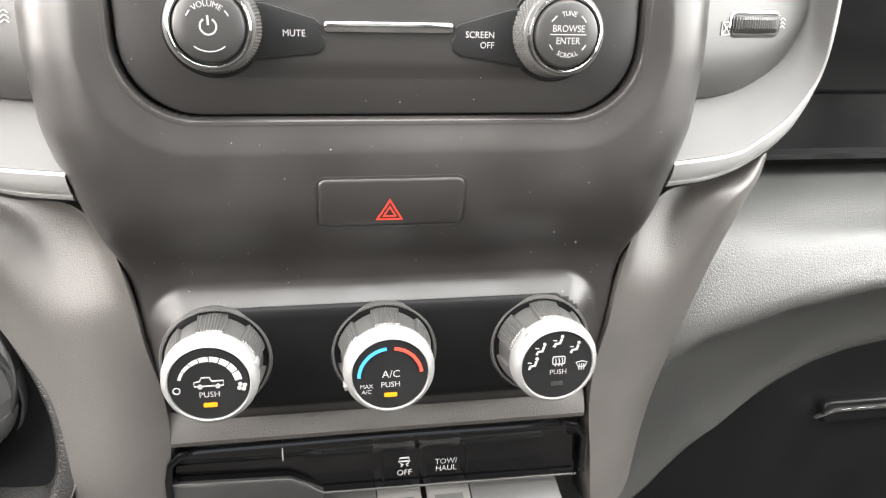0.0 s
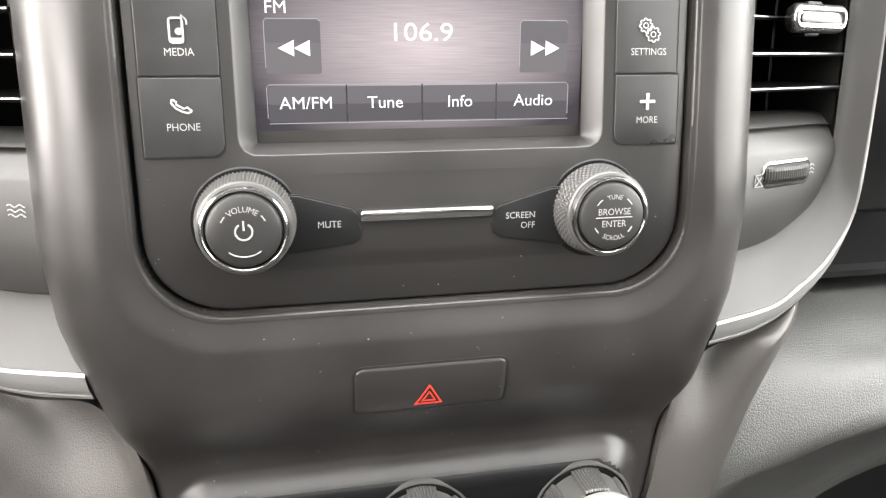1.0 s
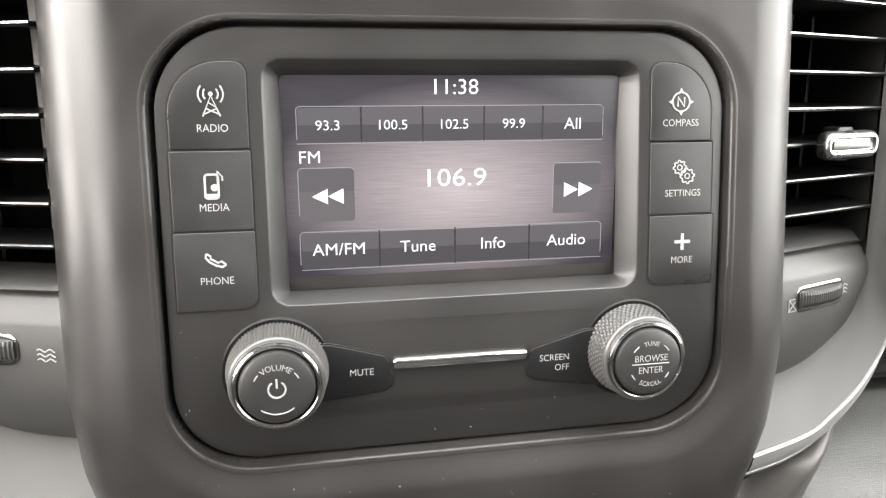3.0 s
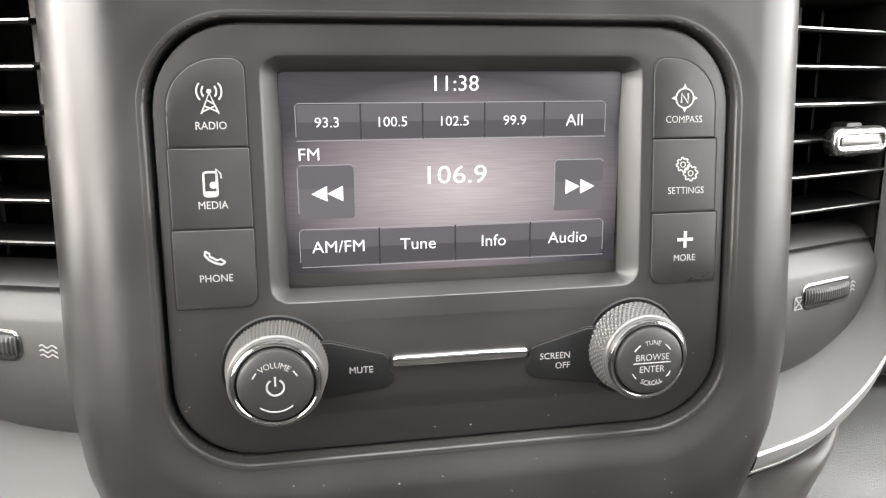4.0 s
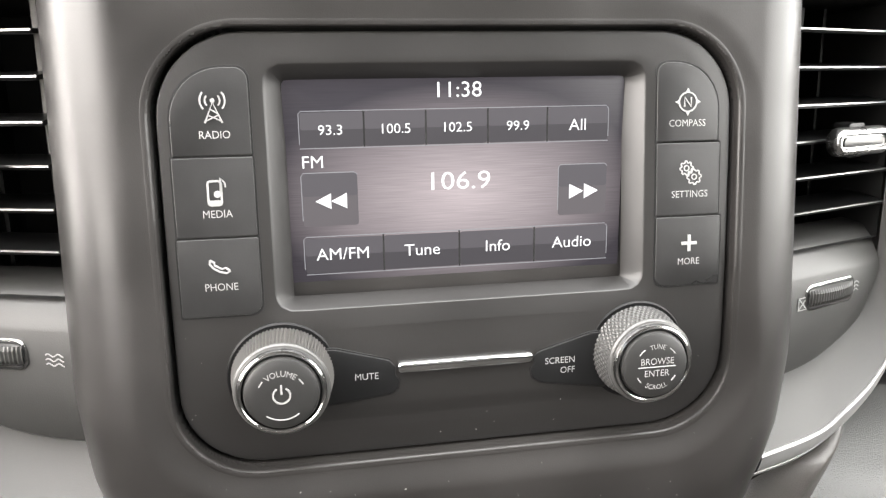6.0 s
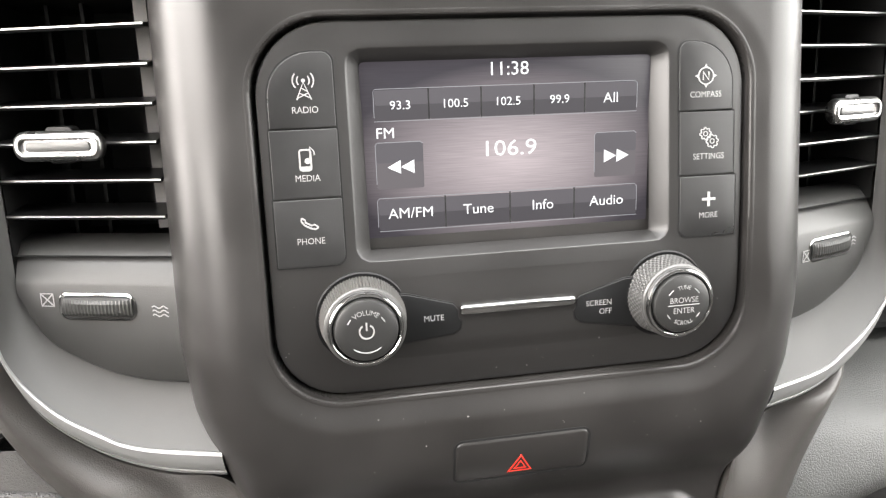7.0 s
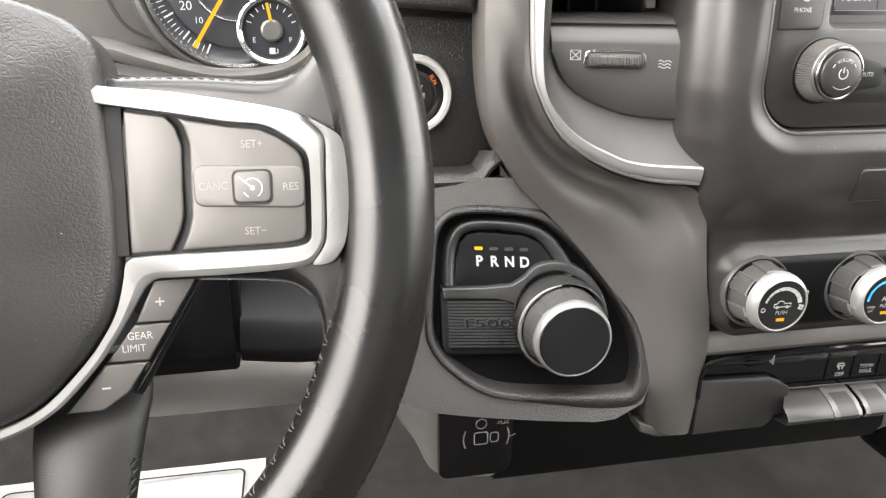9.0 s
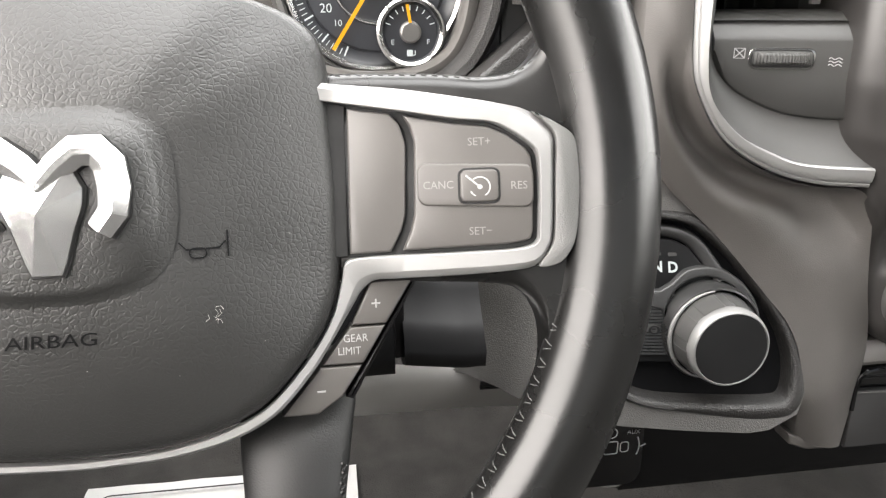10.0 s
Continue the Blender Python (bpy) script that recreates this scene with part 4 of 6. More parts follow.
# ---- climate knobs ----
def climate_knob(cx, cz, kind, label, ang):
    t = thing("climate_knob", label, "climate knob", (cx, 8, cz - 20), group="climate knobs")
    y0, bz = 12.0, cz - 1.5
    part("base_ring", lathe([(22.6, -3), (22.8, 0.6), (22.2, 1.8), (21.4, 1.9), (20.8, 0.6), (20.6, -2)], (cx, y0, bz), 64, None, 3), KNOBSIDE, t, "grey base ring")
    ribs = lambda a, j: 1 - (0.03 * (0.5 + 0.5 * math.cos(100 * a)) if math.cos(6 * (a - 1.57)) > -0.25 else 0.085)
    part("grip", lathe([(20.6, -1), (20.4, 3), (19.4, 10), (18.6, 15.0), (17.8, 15.6)], (cx, y0, bz), 300, ribs, 3), KNOBSIDE, t, "ribbed smoked grey grip", 18)
    y0 = 8.0
    part("silver_ring", lathe([(18.0, 13.6), (18.6, 14.2), (18.6, 16.0), (18.3, 18.0), (17.5, 19.9), (16.4, 21.2), (15.7, 21.7), (15.3, 21.5), (15.1, 20.4)], (cx, y0, cz), 64), SILVER, t, "satin silver ring")
    part("cap", lathe([(15.2, 19), (15.1, 20.8), (14.8, 21.2), (8, 21.4), (0, 21.45)], (cx, y0, cz), 64), CAP, t, "matte black cap")
    ca, sa = math.cos(radians(ang)), math.sin(radians(ang))
    ptr = [(cx + (15.8 + dr) * ca - dw * sa, cz + (15.8 + dr) * sa + dw * ca) for dr, dw in ((0.9, -1.2), (3.6, -1.0), (3.6, 1.0), (0.9, 1.2))]
    part("pointer", prism(ptr, y0 - 18.6, y0 - 13.6, 0.3, 2), SILVER, t, "white pointer nib")
    yf = y0 - 21.7
    if kind != "mode":
        part("push_text", letters("PUSH", 2.3, cx, yf, cz - (4.1 if kind == "fan" else 4.0)), PRINT, t)
        part("status_led", blob(rrect(cx - 2.6, cx + 2.6, cz - 9.6, cz - 7.8, 0.4, 2), yf, 0.2), AMBER, t, "lit amber status light")
    if kind == "fan":
        for i in range(8):
            a = 164 - i * 19.5
            part("speed_mark", blob(arc(cx, cz - 0.6, 10.6 - 0.10 * i, a, a - 17.5, 4) + arc(cx, cz - 0.6, 11.8 + 0.12 * i, a - 17.5, a, 4), yf), PRINT, t)
        part("off_symbol", stroke(arc(cx - 12, cz - 2, 1.3, 0, 330, 10), 0.4, yf, True), PRINT, t)
        g = ([], [])
        for a in range(0, 360, 90):
            g = join(g, disc(cx + 12.2 + 1.2 * math.cos(radians(a + 30)), cz - 1.6 + 1.2 * math.sin(radians(a + 30)), 0.85, yf, 8))
        part("fan_symbol", g, PRINT, t, "white fan symbol")
        car = [(-5.4, -1.6), (5.4, -1.6), (5.4, 0.4), (1.0, 0.4), (0.4, 2.0), (-2.6, 2.0), (-3.4, 0.5), (-5.4, 0.2)]
        part("recirculation_icon", join(stroke([(cx + a, cz + 1 + b) for a, b in car], 0.5, yf, True), disc(cx - 3.3, cz - 0.8, 1.0, yf, 10), disc(cx + 3.3, cz - 0.8, 1.0, yf, 10)), PRINT, t)
    elif kind == "temp":
        part("cold_arc", stroke(arc(cx, cz - 1, 12.6, 178, 97, 18), 1.3, yf), BLUE, t, "blue arc")
        part("hot_arc", stroke(arc(cx, cz - 1, 12.6, 83, 8, 18), 1.3, yf), RED, t, "red arc")
        part("lettering", letters("A/C", 3.1, cx + 0.2, yf, cz + 0.6), PRINT, t)
        part("lettering", join(letters("MAX", 1.7, cx - 9.6, yf, cz - 4.4), letters("A/C", 1.7, cx - 9.6, yf, cz - 6.8)), PRINT, t)
    else:
        part("push_text", letters("PUSH", 2.2, cx + 0.4, yf, cz - 2.8), PRINT, t)
        part("dead_light", blob(rrect(cx - 2.2, cx + 2.8, cz - 9.2, cz - 7.4, 0.4, 2), yf, 0.2), BUTTON, t)
        g = join(stroke(rrect(cx - 2.2, cx + 3, cz + 0.6, cz + 4.0, 0.5, 2), 0.4, yf, True), *[stroke([(cx + q, cz - 0.3), (cx + q + 0.3, cz + 1.8), (cx + q, cz + 3.2)], 0.35, yf) for q in (-1, 0.4, 1.8)])
        part("rear_demist_icon", g, PRINT, t)
        for a in (176, 136, 90, 44):
            px, pz = cx + 10.2 * math.cos(radians(a)), cz + 0.6 + 10.2 * math.sin(radians(a))
            part("airflow_icon", join(disc(px + 1.2, pz + 2.2, 0.75, yf, 8), stroke([(px + 1.0, pz + 1.2), (px + 0.4, pz - 0.8), (px - 1.4, pz - 1.0), (px - 2.0, pz - 2.4)], 1.0, yf), stroke([(px - 2.6, pz + 0.6), (px - 1.0, pz + 0.4)], 0.4, yf)), PRINT, t)
        px, pz = cx + 10.4, cz - 0.6
        g = join(stroke([(px - 2.4, pz + 1.4), (px, pz + 2.0), (px + 2.4, pz + 1.4), (px + 1.4, pz - 0.6), (px - 1.4, pz - 0.6)], 0.4, yf, True), *[stroke([(px + q, pz - 2), (px + q, pz + 0.8)], 0.35, yf) for q in (-1, 0, 1)])
        part("front_demist_icon", g, PRINT, t)
    return t


climate_knob(-72.4, 468.6, "fan", "silver-ringed fan speed knob with lit amber light", 18)
climate_knob(-2.9, 467.6, "temp", "silver-ringed temperature knob with blue and red arcs", 200)
climate_knob(66.4, 467.0, "mode", "silver-ringed air direction knob with airflow symbols", 135)

# ---- switch bank under the climate controls ----
bank = thing("switch_bank", "gloss black switch bank with grey rocker keys", "switch panel", (0, 25, 372))
o = rrect(-98, 94, 362, 421.5, (9, 9, 3, 3), 6)
part("recess", prism(inset(o, -1.0), 29, 44, 1.0, 2), GAP_SHADE, bank)
part("upper_panel", loft([[(x, y, z) for x in (-95.5 + e, -70, 0, 60, 91.5 - e)] for y, z, e in ((17.5, 421.5, 12), (16.6, 419, 6.5), (17.4, 416, 3), (20, 413, 1), (21.5, 409, 0), (22, 389.5, 0), (28, 388, 0))], closed=False), GLOSS, bank, "gloss black upper panel", 40)
part("rim", sweep([(-98, 17.6, 392), (-98.2, 17.6, 406), (-96.5, 17.4, 414), (-92, 17.0, 418.6), (-84, 16.8, 420.2), (0, 16.6, 421), (80, 16.6, 420.2), (89, 16.8, 418), (93.4, 17.2, 412), (94, 17.6, 392)],
     circle_prof(1.6, 8)), GLOSS, bank, "gloss black rim")
part("divider", box(-48.6, -48.1, 16.0, 22, 412.5, 419.5), SILVER, bank)
part("flap", prism([(-97, 364), (-46, 364), (-31, 378), (-31, 392.5), (-40, 397.5), (-46, 400.5), (-97, 402.5)], 18.2, 28, 0.8, 3), BUTTON, bank, "plain dark grey blank panel")
part("lower_edge", sweep([(-97, 18.6, 402.8), (-46, 18.6, 400.8), (-39, 18.8, 397.5), (-32, 19, 391.6), (92, 19, 389.6)], circle_prof(0.6, 6)), SMOOTH_GREY, bank, "thin grey lower edge")
for x in (-3, 17, 37):
    part("groove", box(x - 0.4, x + 0.4, 20.8, 23, 394, 411), BLACK, bank)
part("traction_icon", join(stroke([(5, 405.4), (9, 405.4), (9.8, 403.6), (4.2, 403.6)], 0.9, 20.9, True), stroke([(5.0, 402.6), (6.4, 401.8), (5.4, 400.8)], 0.6, 20.9), stroke([(9.2, 402.6), (7.8, 401.8), (8.8, 400.8)], 0.6, 20.9)), PRINT, bank)
part("lettering", letters("OFF", 3.0, 7.0, 20.9, 397.6, sx=0.95), PRINT, bank)
part("lettering", join(letters("TOW/", 2.9, 27, 20.9, 402.0, sx=0.95), letters("HAUL", 2.9, 27, 20.9, 398.2, sx=0.95)), PRINT, bank)


def rocker(x0, x1, mat, nm, lab="", x2=None):
    """x2: where its front corner lies, if the end is cut slanting."""
    lines = []
    for k, (y, z) in enumerate(((27, 387.5), (20, 387), (9.5, 383.6), (3.2, 379.4), (2, 377), (3.8, 373.5), (27, 367))):
        a = x0 if x2 is None or k < 2 else x2
        lines.append([(a, y + 0.8, z), (a + 0.8, y, z), (x1 - 0.8, y, z), (x1, y + 0.8, z)])
    return part(nm, loft(lines, closed=False), mat, bank, lab)


rocker(-32, -6.5, ROCKER, "blank_rocker", "long grey blank rocker", -40)
for x0 in (-6.0, 17.4):
    r = rocker(x0, x0 + 20.8, KNURL, "rocker", "grey rocker key with bright border")
    lines = [[(x, y - 0.8, z) for x in (x0 + 3.6, x0 + 17.2)] for y, z in ((18, 386.2), (9.8, 383.8), (3.8, 379.5), (2.6, 377.2), (3.5, 375))]
    part("key_pad", loft(lines, closed=False), ROCKER, r)
rocker(38.8, 82, ROCKER, "blank_rocker", "long grey blank rocker")

# ---- upper dash round the vents ----
brow_l = [(x, 8 + 0.0011 * x * x * (abs(x) > 0), 724 + 0 * x) for x in range(-330, 331, 30)]
solo("dash_brow", loft([[(x, y + dy, z + dz) for x, y, z in brow_l] for dy, dz in ((70, -3), (10, -1), (-5, 2), (-9, 5), (-11, 10), (-8, 18), (4, 28), (60, 44), (300, 60), (520, 50))], closed=False), LEATHER,
     "dark grained upper dashboard pad above the centre stack", "dashboard pad", "structure")

# passenger side: shadow shelf and rolled lower pad
solo("passenger_shelf", loft([[(x, y, z) for x in (205, 260, 330, 420, 560, 830)] for y, z in ((70, 726), (92, 640), (108, 600), (118, 566), (120, 564), (124, 562), (128, 529), (121, 527), (121, 523.5), (150, 521), (170, 500))], closed=False), BLACK,
     "dark recessed dash shelf on the passenger side", "dashboard", "structure")


pad_low = smooth_line([128, 160, 182, 190, 216, 241, 267, 294, 350], [290, 305, 318, 335, 358, 378, 392, 404, 414], 10)


def pad_line(x):
    c = float(np.interp(x, [120, 134, 170, 222, 270, 350], [412, 422, 444, 460, 469, 476]))
    lo = pad_low(x)
    return [(x, 150, 514), (x, 118, 512), (x, 94, 508), (x, 74, 499), (x, 58, (500 + c) / 2 + 9), (x, 49, (490 + c) / 2 - 4), (x, 46, c + 6), (x, 49, c - 2), (x, 58, c - 8), (x, 78, 0.7 * c + 0.3 * lo - 6), (x, 95, 0.3 * c + 0.7 * lo - 2), (x, 100, lo + 1), (x, 103, lo - 2), (x, 150, lo - 4)]


def pad_sheet():
    xs = [128 + 8 * k for k in range(20)] + [300 + 35 * k for k in range(15)]
    return loft([[p for p in curve(pad_line(x), 36)] for x in xs], closed=False)


solo("passenger_knee_pad", pad_sheet(), PAD, "grained grey rolled lower dash pad on the passenger side", "dashboard", "structure", sharp=60)
gb = thing("glove_box", "dark glove box door with thin chrome handle line", "glove box", (330, 120, 250))
part("door", prism(rrect(150, 640, 240, 432, 25, 6), 105, 140, 6, 3), BLACK, gb)
part("handle", prism(rrect(292, 420, 352, 368, 5, 4), 98, 110, 2, 3), BLACK, gb, "dark pull handle")
part("handle_strip", prism([(286, 357), (300, 361), (420, 361), (420, 363), (299, 363)], 96.5, 100, 0.4, 2), CHROME, gb, "thin chrome strip")

# ---- driver side panels ----


def soft_panel(o, y0, y1, bev, mat, name, label, surf=None, cat="dashboard"):
    return solo(name, prism(o, y0, y1, bev, 5, surf), mat, label, cat, "structure", sharp=50)


soft_panel([(-440, 527), (-240, 527), (-226, 538), (-216, 545), (-220, 622), (-278, 625), (-309, 599), (-333, 580), (-372, 558), (-440, 546)], 93, 125, 3.5, LEATHER, "ignition_panel", "dark grained leather-look panel round the start button")
solo("ledge_trim", sweep([(-470, 80, 526), (-330, 77, 526), (-240, 73, 526.5), (-230, 73, 528.5), (-225, 73, 535), (-220, 74, 538.5), (-216, 77, 539.5)], [(2, -30), (2, 0), (1, 1.4), (-1, 1.6), (-4, -1), (-6, -5), (-6, -30)]), LEATHER,
     "dark grained dash ledge with a stepped lip", "trim", "structure")
soft_panel([(-296, 630), (-236, 626), (-236, 735), (-292, 735)], 74, 115, 8, PILLAR, "cluster_pillar", "grained leather-look pillar beside the instrument cluster")
# plain black slabs: the shade between the panels, given as colour
solo("shade_sheet", join(slab(-300, -205, 124, 130, 560, 735), slab(-480, -205, 124, 130, 500, 560)), GAP_SHADE, "black sheet standing in for the shade behind the dash panels", "gap", "structure")



def pod_y(x, z):
    """The sloping plane in which the gear selector and the panel round it lie."""
    return 54 + 0.34 * (z - 485) - 0.17 * (max(x, -300) + 220)


knee_o = fine([(-394, 521), (-208, 521), (-190, 509), (-164, 484), (-141, 457), (-136, 437), (-141, 418), (-147, 404), (-160, 397), (-170, 395.5), (-203, 396.5), (-237, 398.5), (-264, 401), (-284, 406), (-311, 416), (-330, 420), (-356, 422), (-394, 424)], 6)
knee_y = lambda x, z: pod_y(x, z) + 0.0006 * max(0.0, -300 - x) ** 2 + 26 * ss(-288, -345, x) * ss(500, 440, z)
go = curve([(-269.5, 446), (-266, 480), (-262.5, 499), (-254, 509), (-242, 512.3), (-220, 512), (-198, 508.8), (-183, 499.5), (-165, 481), (-149, 457), (-141, 438), (-139, 420), (-144, 403.5), (-159, 399.8), (-195, 400), (-223, 401.5), (-240, 406.5), (-257, 418), (-267, 430)], 140, True)
cg = (-205, 452)
pa = polar(go, cg, 140)
kn_l = []
for d, y in ((0, 46), (0, 8), (0.6, 5), (2.4, 2.2), (5.5, 0.4), (9, -0.6)):
    kn_l.append([(x, y + knee_y(x, z), z) for x, z in polar(inset(knee_o, d), cg, 260)])
kb, kh = polar(inset(knee_o, 9), cg, 260), polar(inset(go, 1.5), cg, 260)
for k in [i / 12 for i in range(1, 13)]:
    kn_l.append([(p[0] + (q[0] - p[0]) * k, -0.6 + knee_y(p[0] + (q[0] - p[0]) * k, p[1] + (q[1] - p[1]) * k), p[1] + (q[1] - p[1]) * k) for p, q in zip(kb, kh)])
solo("driver_knee_panel", loft(kn_l), KNEEPAD, "grained dark grey lower dash panel round the gear selector", "dashboard", "structure", sharp=60)
# black slab whose colour stands in for the deep shade below the column
solo("column_shade_sheet", slab(-700, -340, 98, 106, 415, 525), GAP_SHADE, "black sheet standing in for the shade under the steering column", "dashboard", "structure")
solo("recess_lip", sweep([(-700, 72, 424), (-470, 72, 424), (-410, 72, 425), (-394, 72, 430)], [(-4, -25), (-4, 0), (0, 3), (4, 2), (6, -4), (6, -25)]), LEATHER, "grained lip below the column recess", "trim", "structure")
solo("lower_knee_cover", loft([[(x, y + 0.00005 * (x + 400) ** 2, z - 0.07 * max(0, x + 330)) for x in range(-700, -205, 15)] for y, z in ((98, 426), (80, 421), (68, 414), (66, 406), (72, 392), (84, 376), (98, 368), (130, 366))], closed=False), KNEE,
     "smooth grey lower knee cover above the pedals", "dashboard", "structure", sharp=60)
g = ([], [])
for k in range(5):
    g = join(g, slab(-322, -303, 66, 70, 405.0 - k * 1.6, 405.8 - k * 1.6))
solo("sensor_grille", g, GAP_SHADE, "small black slotted sensor grille", "grille")
pil = lambda a: [(-494 + 70 * math.cos(2 * math.pi * i / 40) * a, 452 + 26 * math.sin(2 * math.pi * i / 40) * a + 18) for i in range(40)]
solo("column_shroud", loft([[(x, y, z + (y - 0) * -0.12) for x, z in pil(a)] for y, a in ((-62, 0.55), (-55, 0.8), (-20, 1.0), (60, 1.05), (96, 1.1))], True, False), BLACK, "black steering column shroud", "column shroud")

cc = thing("column_cover", "smooth black plastic cover beside the steering column", "column cover", (-370, 30, 445))
part("side_shell", loft([[(x, y + 0.0016 * (x + 355) ** 2, z + 0.12 * max(0, -345 - x)) for x in range(-376, -333, 3)] for y, z in ((60, 443), (30, 444), (8, 447), (-4, 453), (-6, 462), (6, 474), (18, 488), (26, 505), (60, 512))], closed=False), BLACK, cc, "hollowed smooth black side shell", 60)
part("end_wall", prism([(-380, 456), (-375, 456), (-375, 512), (-380, 512)], 6, 60, 1.0, 2), BLACK, cc)
part("rear_shell", loft([[(x, y, z) for x in range(-440, -379, 6)] for y, z in ((60, 438), (22, 440), (10, 445), (8, 455), (16, 470), (24, 510), (60, 514))], closed=False), BLACK, cc, "smooth black rear shell", 60)

# ---- start button ----
sb = thing("start_button", "round engine start button with silver ring", "start button", (-271, 92, 553))
c = (-270.8, 93, 578)
part("ring", lathe([(24.6, -4), (24.3, 2.3), (23.0, 4.4), (20.6, 4.3), (19.2, 2.6), (18.8, -2)], c, 64), RING, sb, "satin silver ring")
part("well", lathe([(19.2, -1), (19.0, 1.4), (16.4, 1.0), (13.2, -1.2), (13, -3), (0, -3)], c, 64), BLACK, sb, "black annulus")
part("push_cap", lathe([(12.8, -3), (12.7, 2.0), (12.0, 3.0), (6, 3.3), (0, 3.4)], c, 56), CAP, sb, "black push cap")
for s, dz in (("START", 4.6), ("ENGINE", 0), ("STOP", -4.6)):
    part("lettering", letters(s, 2.9, c[0], c[1] - 3.7, c[2] + dz, sx=1.0), PRINT, sb)
part("run_lamp", moved(letters("RUN", 2.6, 0, 0, 0, sx=0.8), lambda x, y, z: (c[0] + 12.6 + 0.5 * x + 0.87 * z, 91.2, c[2] + 9.2 - 0.87 * x + 0.5 * z)), ORANGE, sb, "lit orange run legend")
part("off_text", letters("OFF", 3.0, c[0], 91.2, c[2] - 15.9, sx=1.0), PRINT, sb)

# ---- gear selector ----
gs = thing("gear_selector", "black gear selector panel with lit letters and rotary knob", "gear selector", (-205, 60, 395))
loops = []
for d, y in ((-6.0, 10), (-5.7, 0.2), (-4.6, -1.0), (-2.4, -2.2), (0.0, -3.0), (1.6, -3.1), (2.8, -2.4), (3.7, -0.4), (4.4, 3.0), (5.4, 9)):
    # the ridge is broad towards the centre stack and thin towards the driver
    line = [(a + (x - a) * (1 if d > 0 else 0.25 + 0.75 * ss(-225, -160, a)), b + (z - b) * (1 if d > 0 else 0.25 + 0.75 * ss(-225, -160, a))) for (a, b), (x, z) in zip(pa, inset(pa, d))]
    loops.append([(x, y + pod_y(x, z), z) for x, z in line])
part("surround", loft(loops), LEATHER, gs, "grained dark surround ridge", 50)
pfl = inset(pa, 4.8)
part("panel", loft([[(cg[0] + (x - cg[0]) * k, 7.5 + pod_y(cg[0] + (x - cg[0]) * k, cg[1] + (z - cg[1]) * k), cg[1] + (z - cg[1]) * k) for x, z in pfl] for k in (1, 0.7, 0.35, 0.02)], False, True), POD, gs, "matte black inner panel", 60)
vis = curve([(-257.5, 466), (-256, 482), (-252.5, 494), (-246, 501.5), (-236, 504.3), (-222, 504.3), (-203, 502), (-190, 495.5), (-180, 482), (-176, 474)], 60)
vin = curve([(-250.5, 466), (-249, 480), (-246.5, 490), (-242, 495.5), (-234, 497.2), (-221, 497), (-206, 495.2), (-196.5, 490.5), (-187, 478), (-183, 471)], 60)
vl = [[(a[0] + (b[0] - a[0]) * q, y + pod_y(a[0], a[1]), a[1] + (b[1] - a[1]) * q) for a, b in zip(vis, vin)] for q, y in ((-0.12, 9), (0, 3.0), (0.15, 1.2), (0.45, 0.6), (0.8, 1.6), (1.0, 3.6), (1.05, 8))]
part("visor", loft(vl, closed=False), BUTTON, gs, "dark hood round the display", 60)
prnd = fine([(-250.5, 465.5), (-249, 481), (-246, 490.5), (-241.5, 495), (-233, 496.6), (-206, 494.6), (-196.5, 490), (-183, 471.5), (-192, 466)], 4)
disp = part("display", prism(prnd, 4.2, 9, 0.3, 2, pod_y), BLACK, gs, "gloss black gear display")
for ch, x in (("P", -234.8), ("R", -225.6), ("N", -216.2), ("D", -207.0)):
    zc = 480.2 - (x + 234.8) * 0.03
    part("gear_letter", moved(letters(ch, 6.0, x, 0, zc, sx=0.95, bold=0.28), lambda a, y, z: (a, 3.9 + pod_y(a, z), z)), LIT, disp, "lit white letter " + ch)
    part("gear_light", moved(blob(rrect(x - 2.6, x + 2.6, zc + 6.3, zc + 8.3, 0.7, 3), 0, 0.2), lambda a, y, z: (a, y + 3.7 + pod_y(a, z), z)), GEARLAMP if ch == "P" else SMOOTH_GREY, disp, "lit amber light" if ch == "P" else "unlit grey light")
pl = part("badge_plate", prism(fine(rrect(-260.5, -200, 425, 464.5, 5, 4), 6), 2.4, 9, 1.4, 3, pod_y), BLACK, gs, "black raised plate")
part("plate_face", prism(fine(rrect(-257, -204, 428.5, 457.8, 3, 4), 6), 1.8, 5, 0.4, 2, pod_y), BLACK, pl, "ribbed black insert")
for k in range(15):
    z = 430.2 + k * 1.85
    part("plate_rib", moved(slab(-256, -206, 1.1, 2.5, z, z + 0.95), lambda x, y, q: (x, y + pod_y(x, q), q)), BUTTON, pl)
part("badge_number", moved(letters("1500", 4.8, -233, 0, 444.5, sx=2.3), lambda x, y, z: (x, 0.5 + pod_y(x, z), z)), BLACK, pl, "dark moulded number 1500")
part("badge_edge", moved(letters("1500", 4.8, -233.3, 0, 444.9, sx=2.3, bold=0.22), lambda x, y, z: (x, 0.95 + pod_y(x, z), z)), SMOOTH_GREY, pl, "grey outline of the number")
NK = Vector((-0.03, -1.0, 0.04)).normalized()
kf = Vector((-187, 12, 443.0))
at_ = lambda prof, n=64, rm=None: aimed(lathe(prof, (0, 0, 0), n, rm), kf - NK * 24, NK)
arm = [(-259, 465), (-232, 465.5), (-216, 467), (-209, 471), (-203, 476.5)] + arc(-189, 450, 30.5, 112, -52, 22) + arc(-189, 450, 25, -52, 205, 22) + [(-216, 456), (-226, 458.6), (-259, 458.6)]
part("collar_arm", prism(arm, 0.2, 9, 1.1, 3, pod_y), BUTTON, gs, "dark grey arm sweeping round the knob", 50)
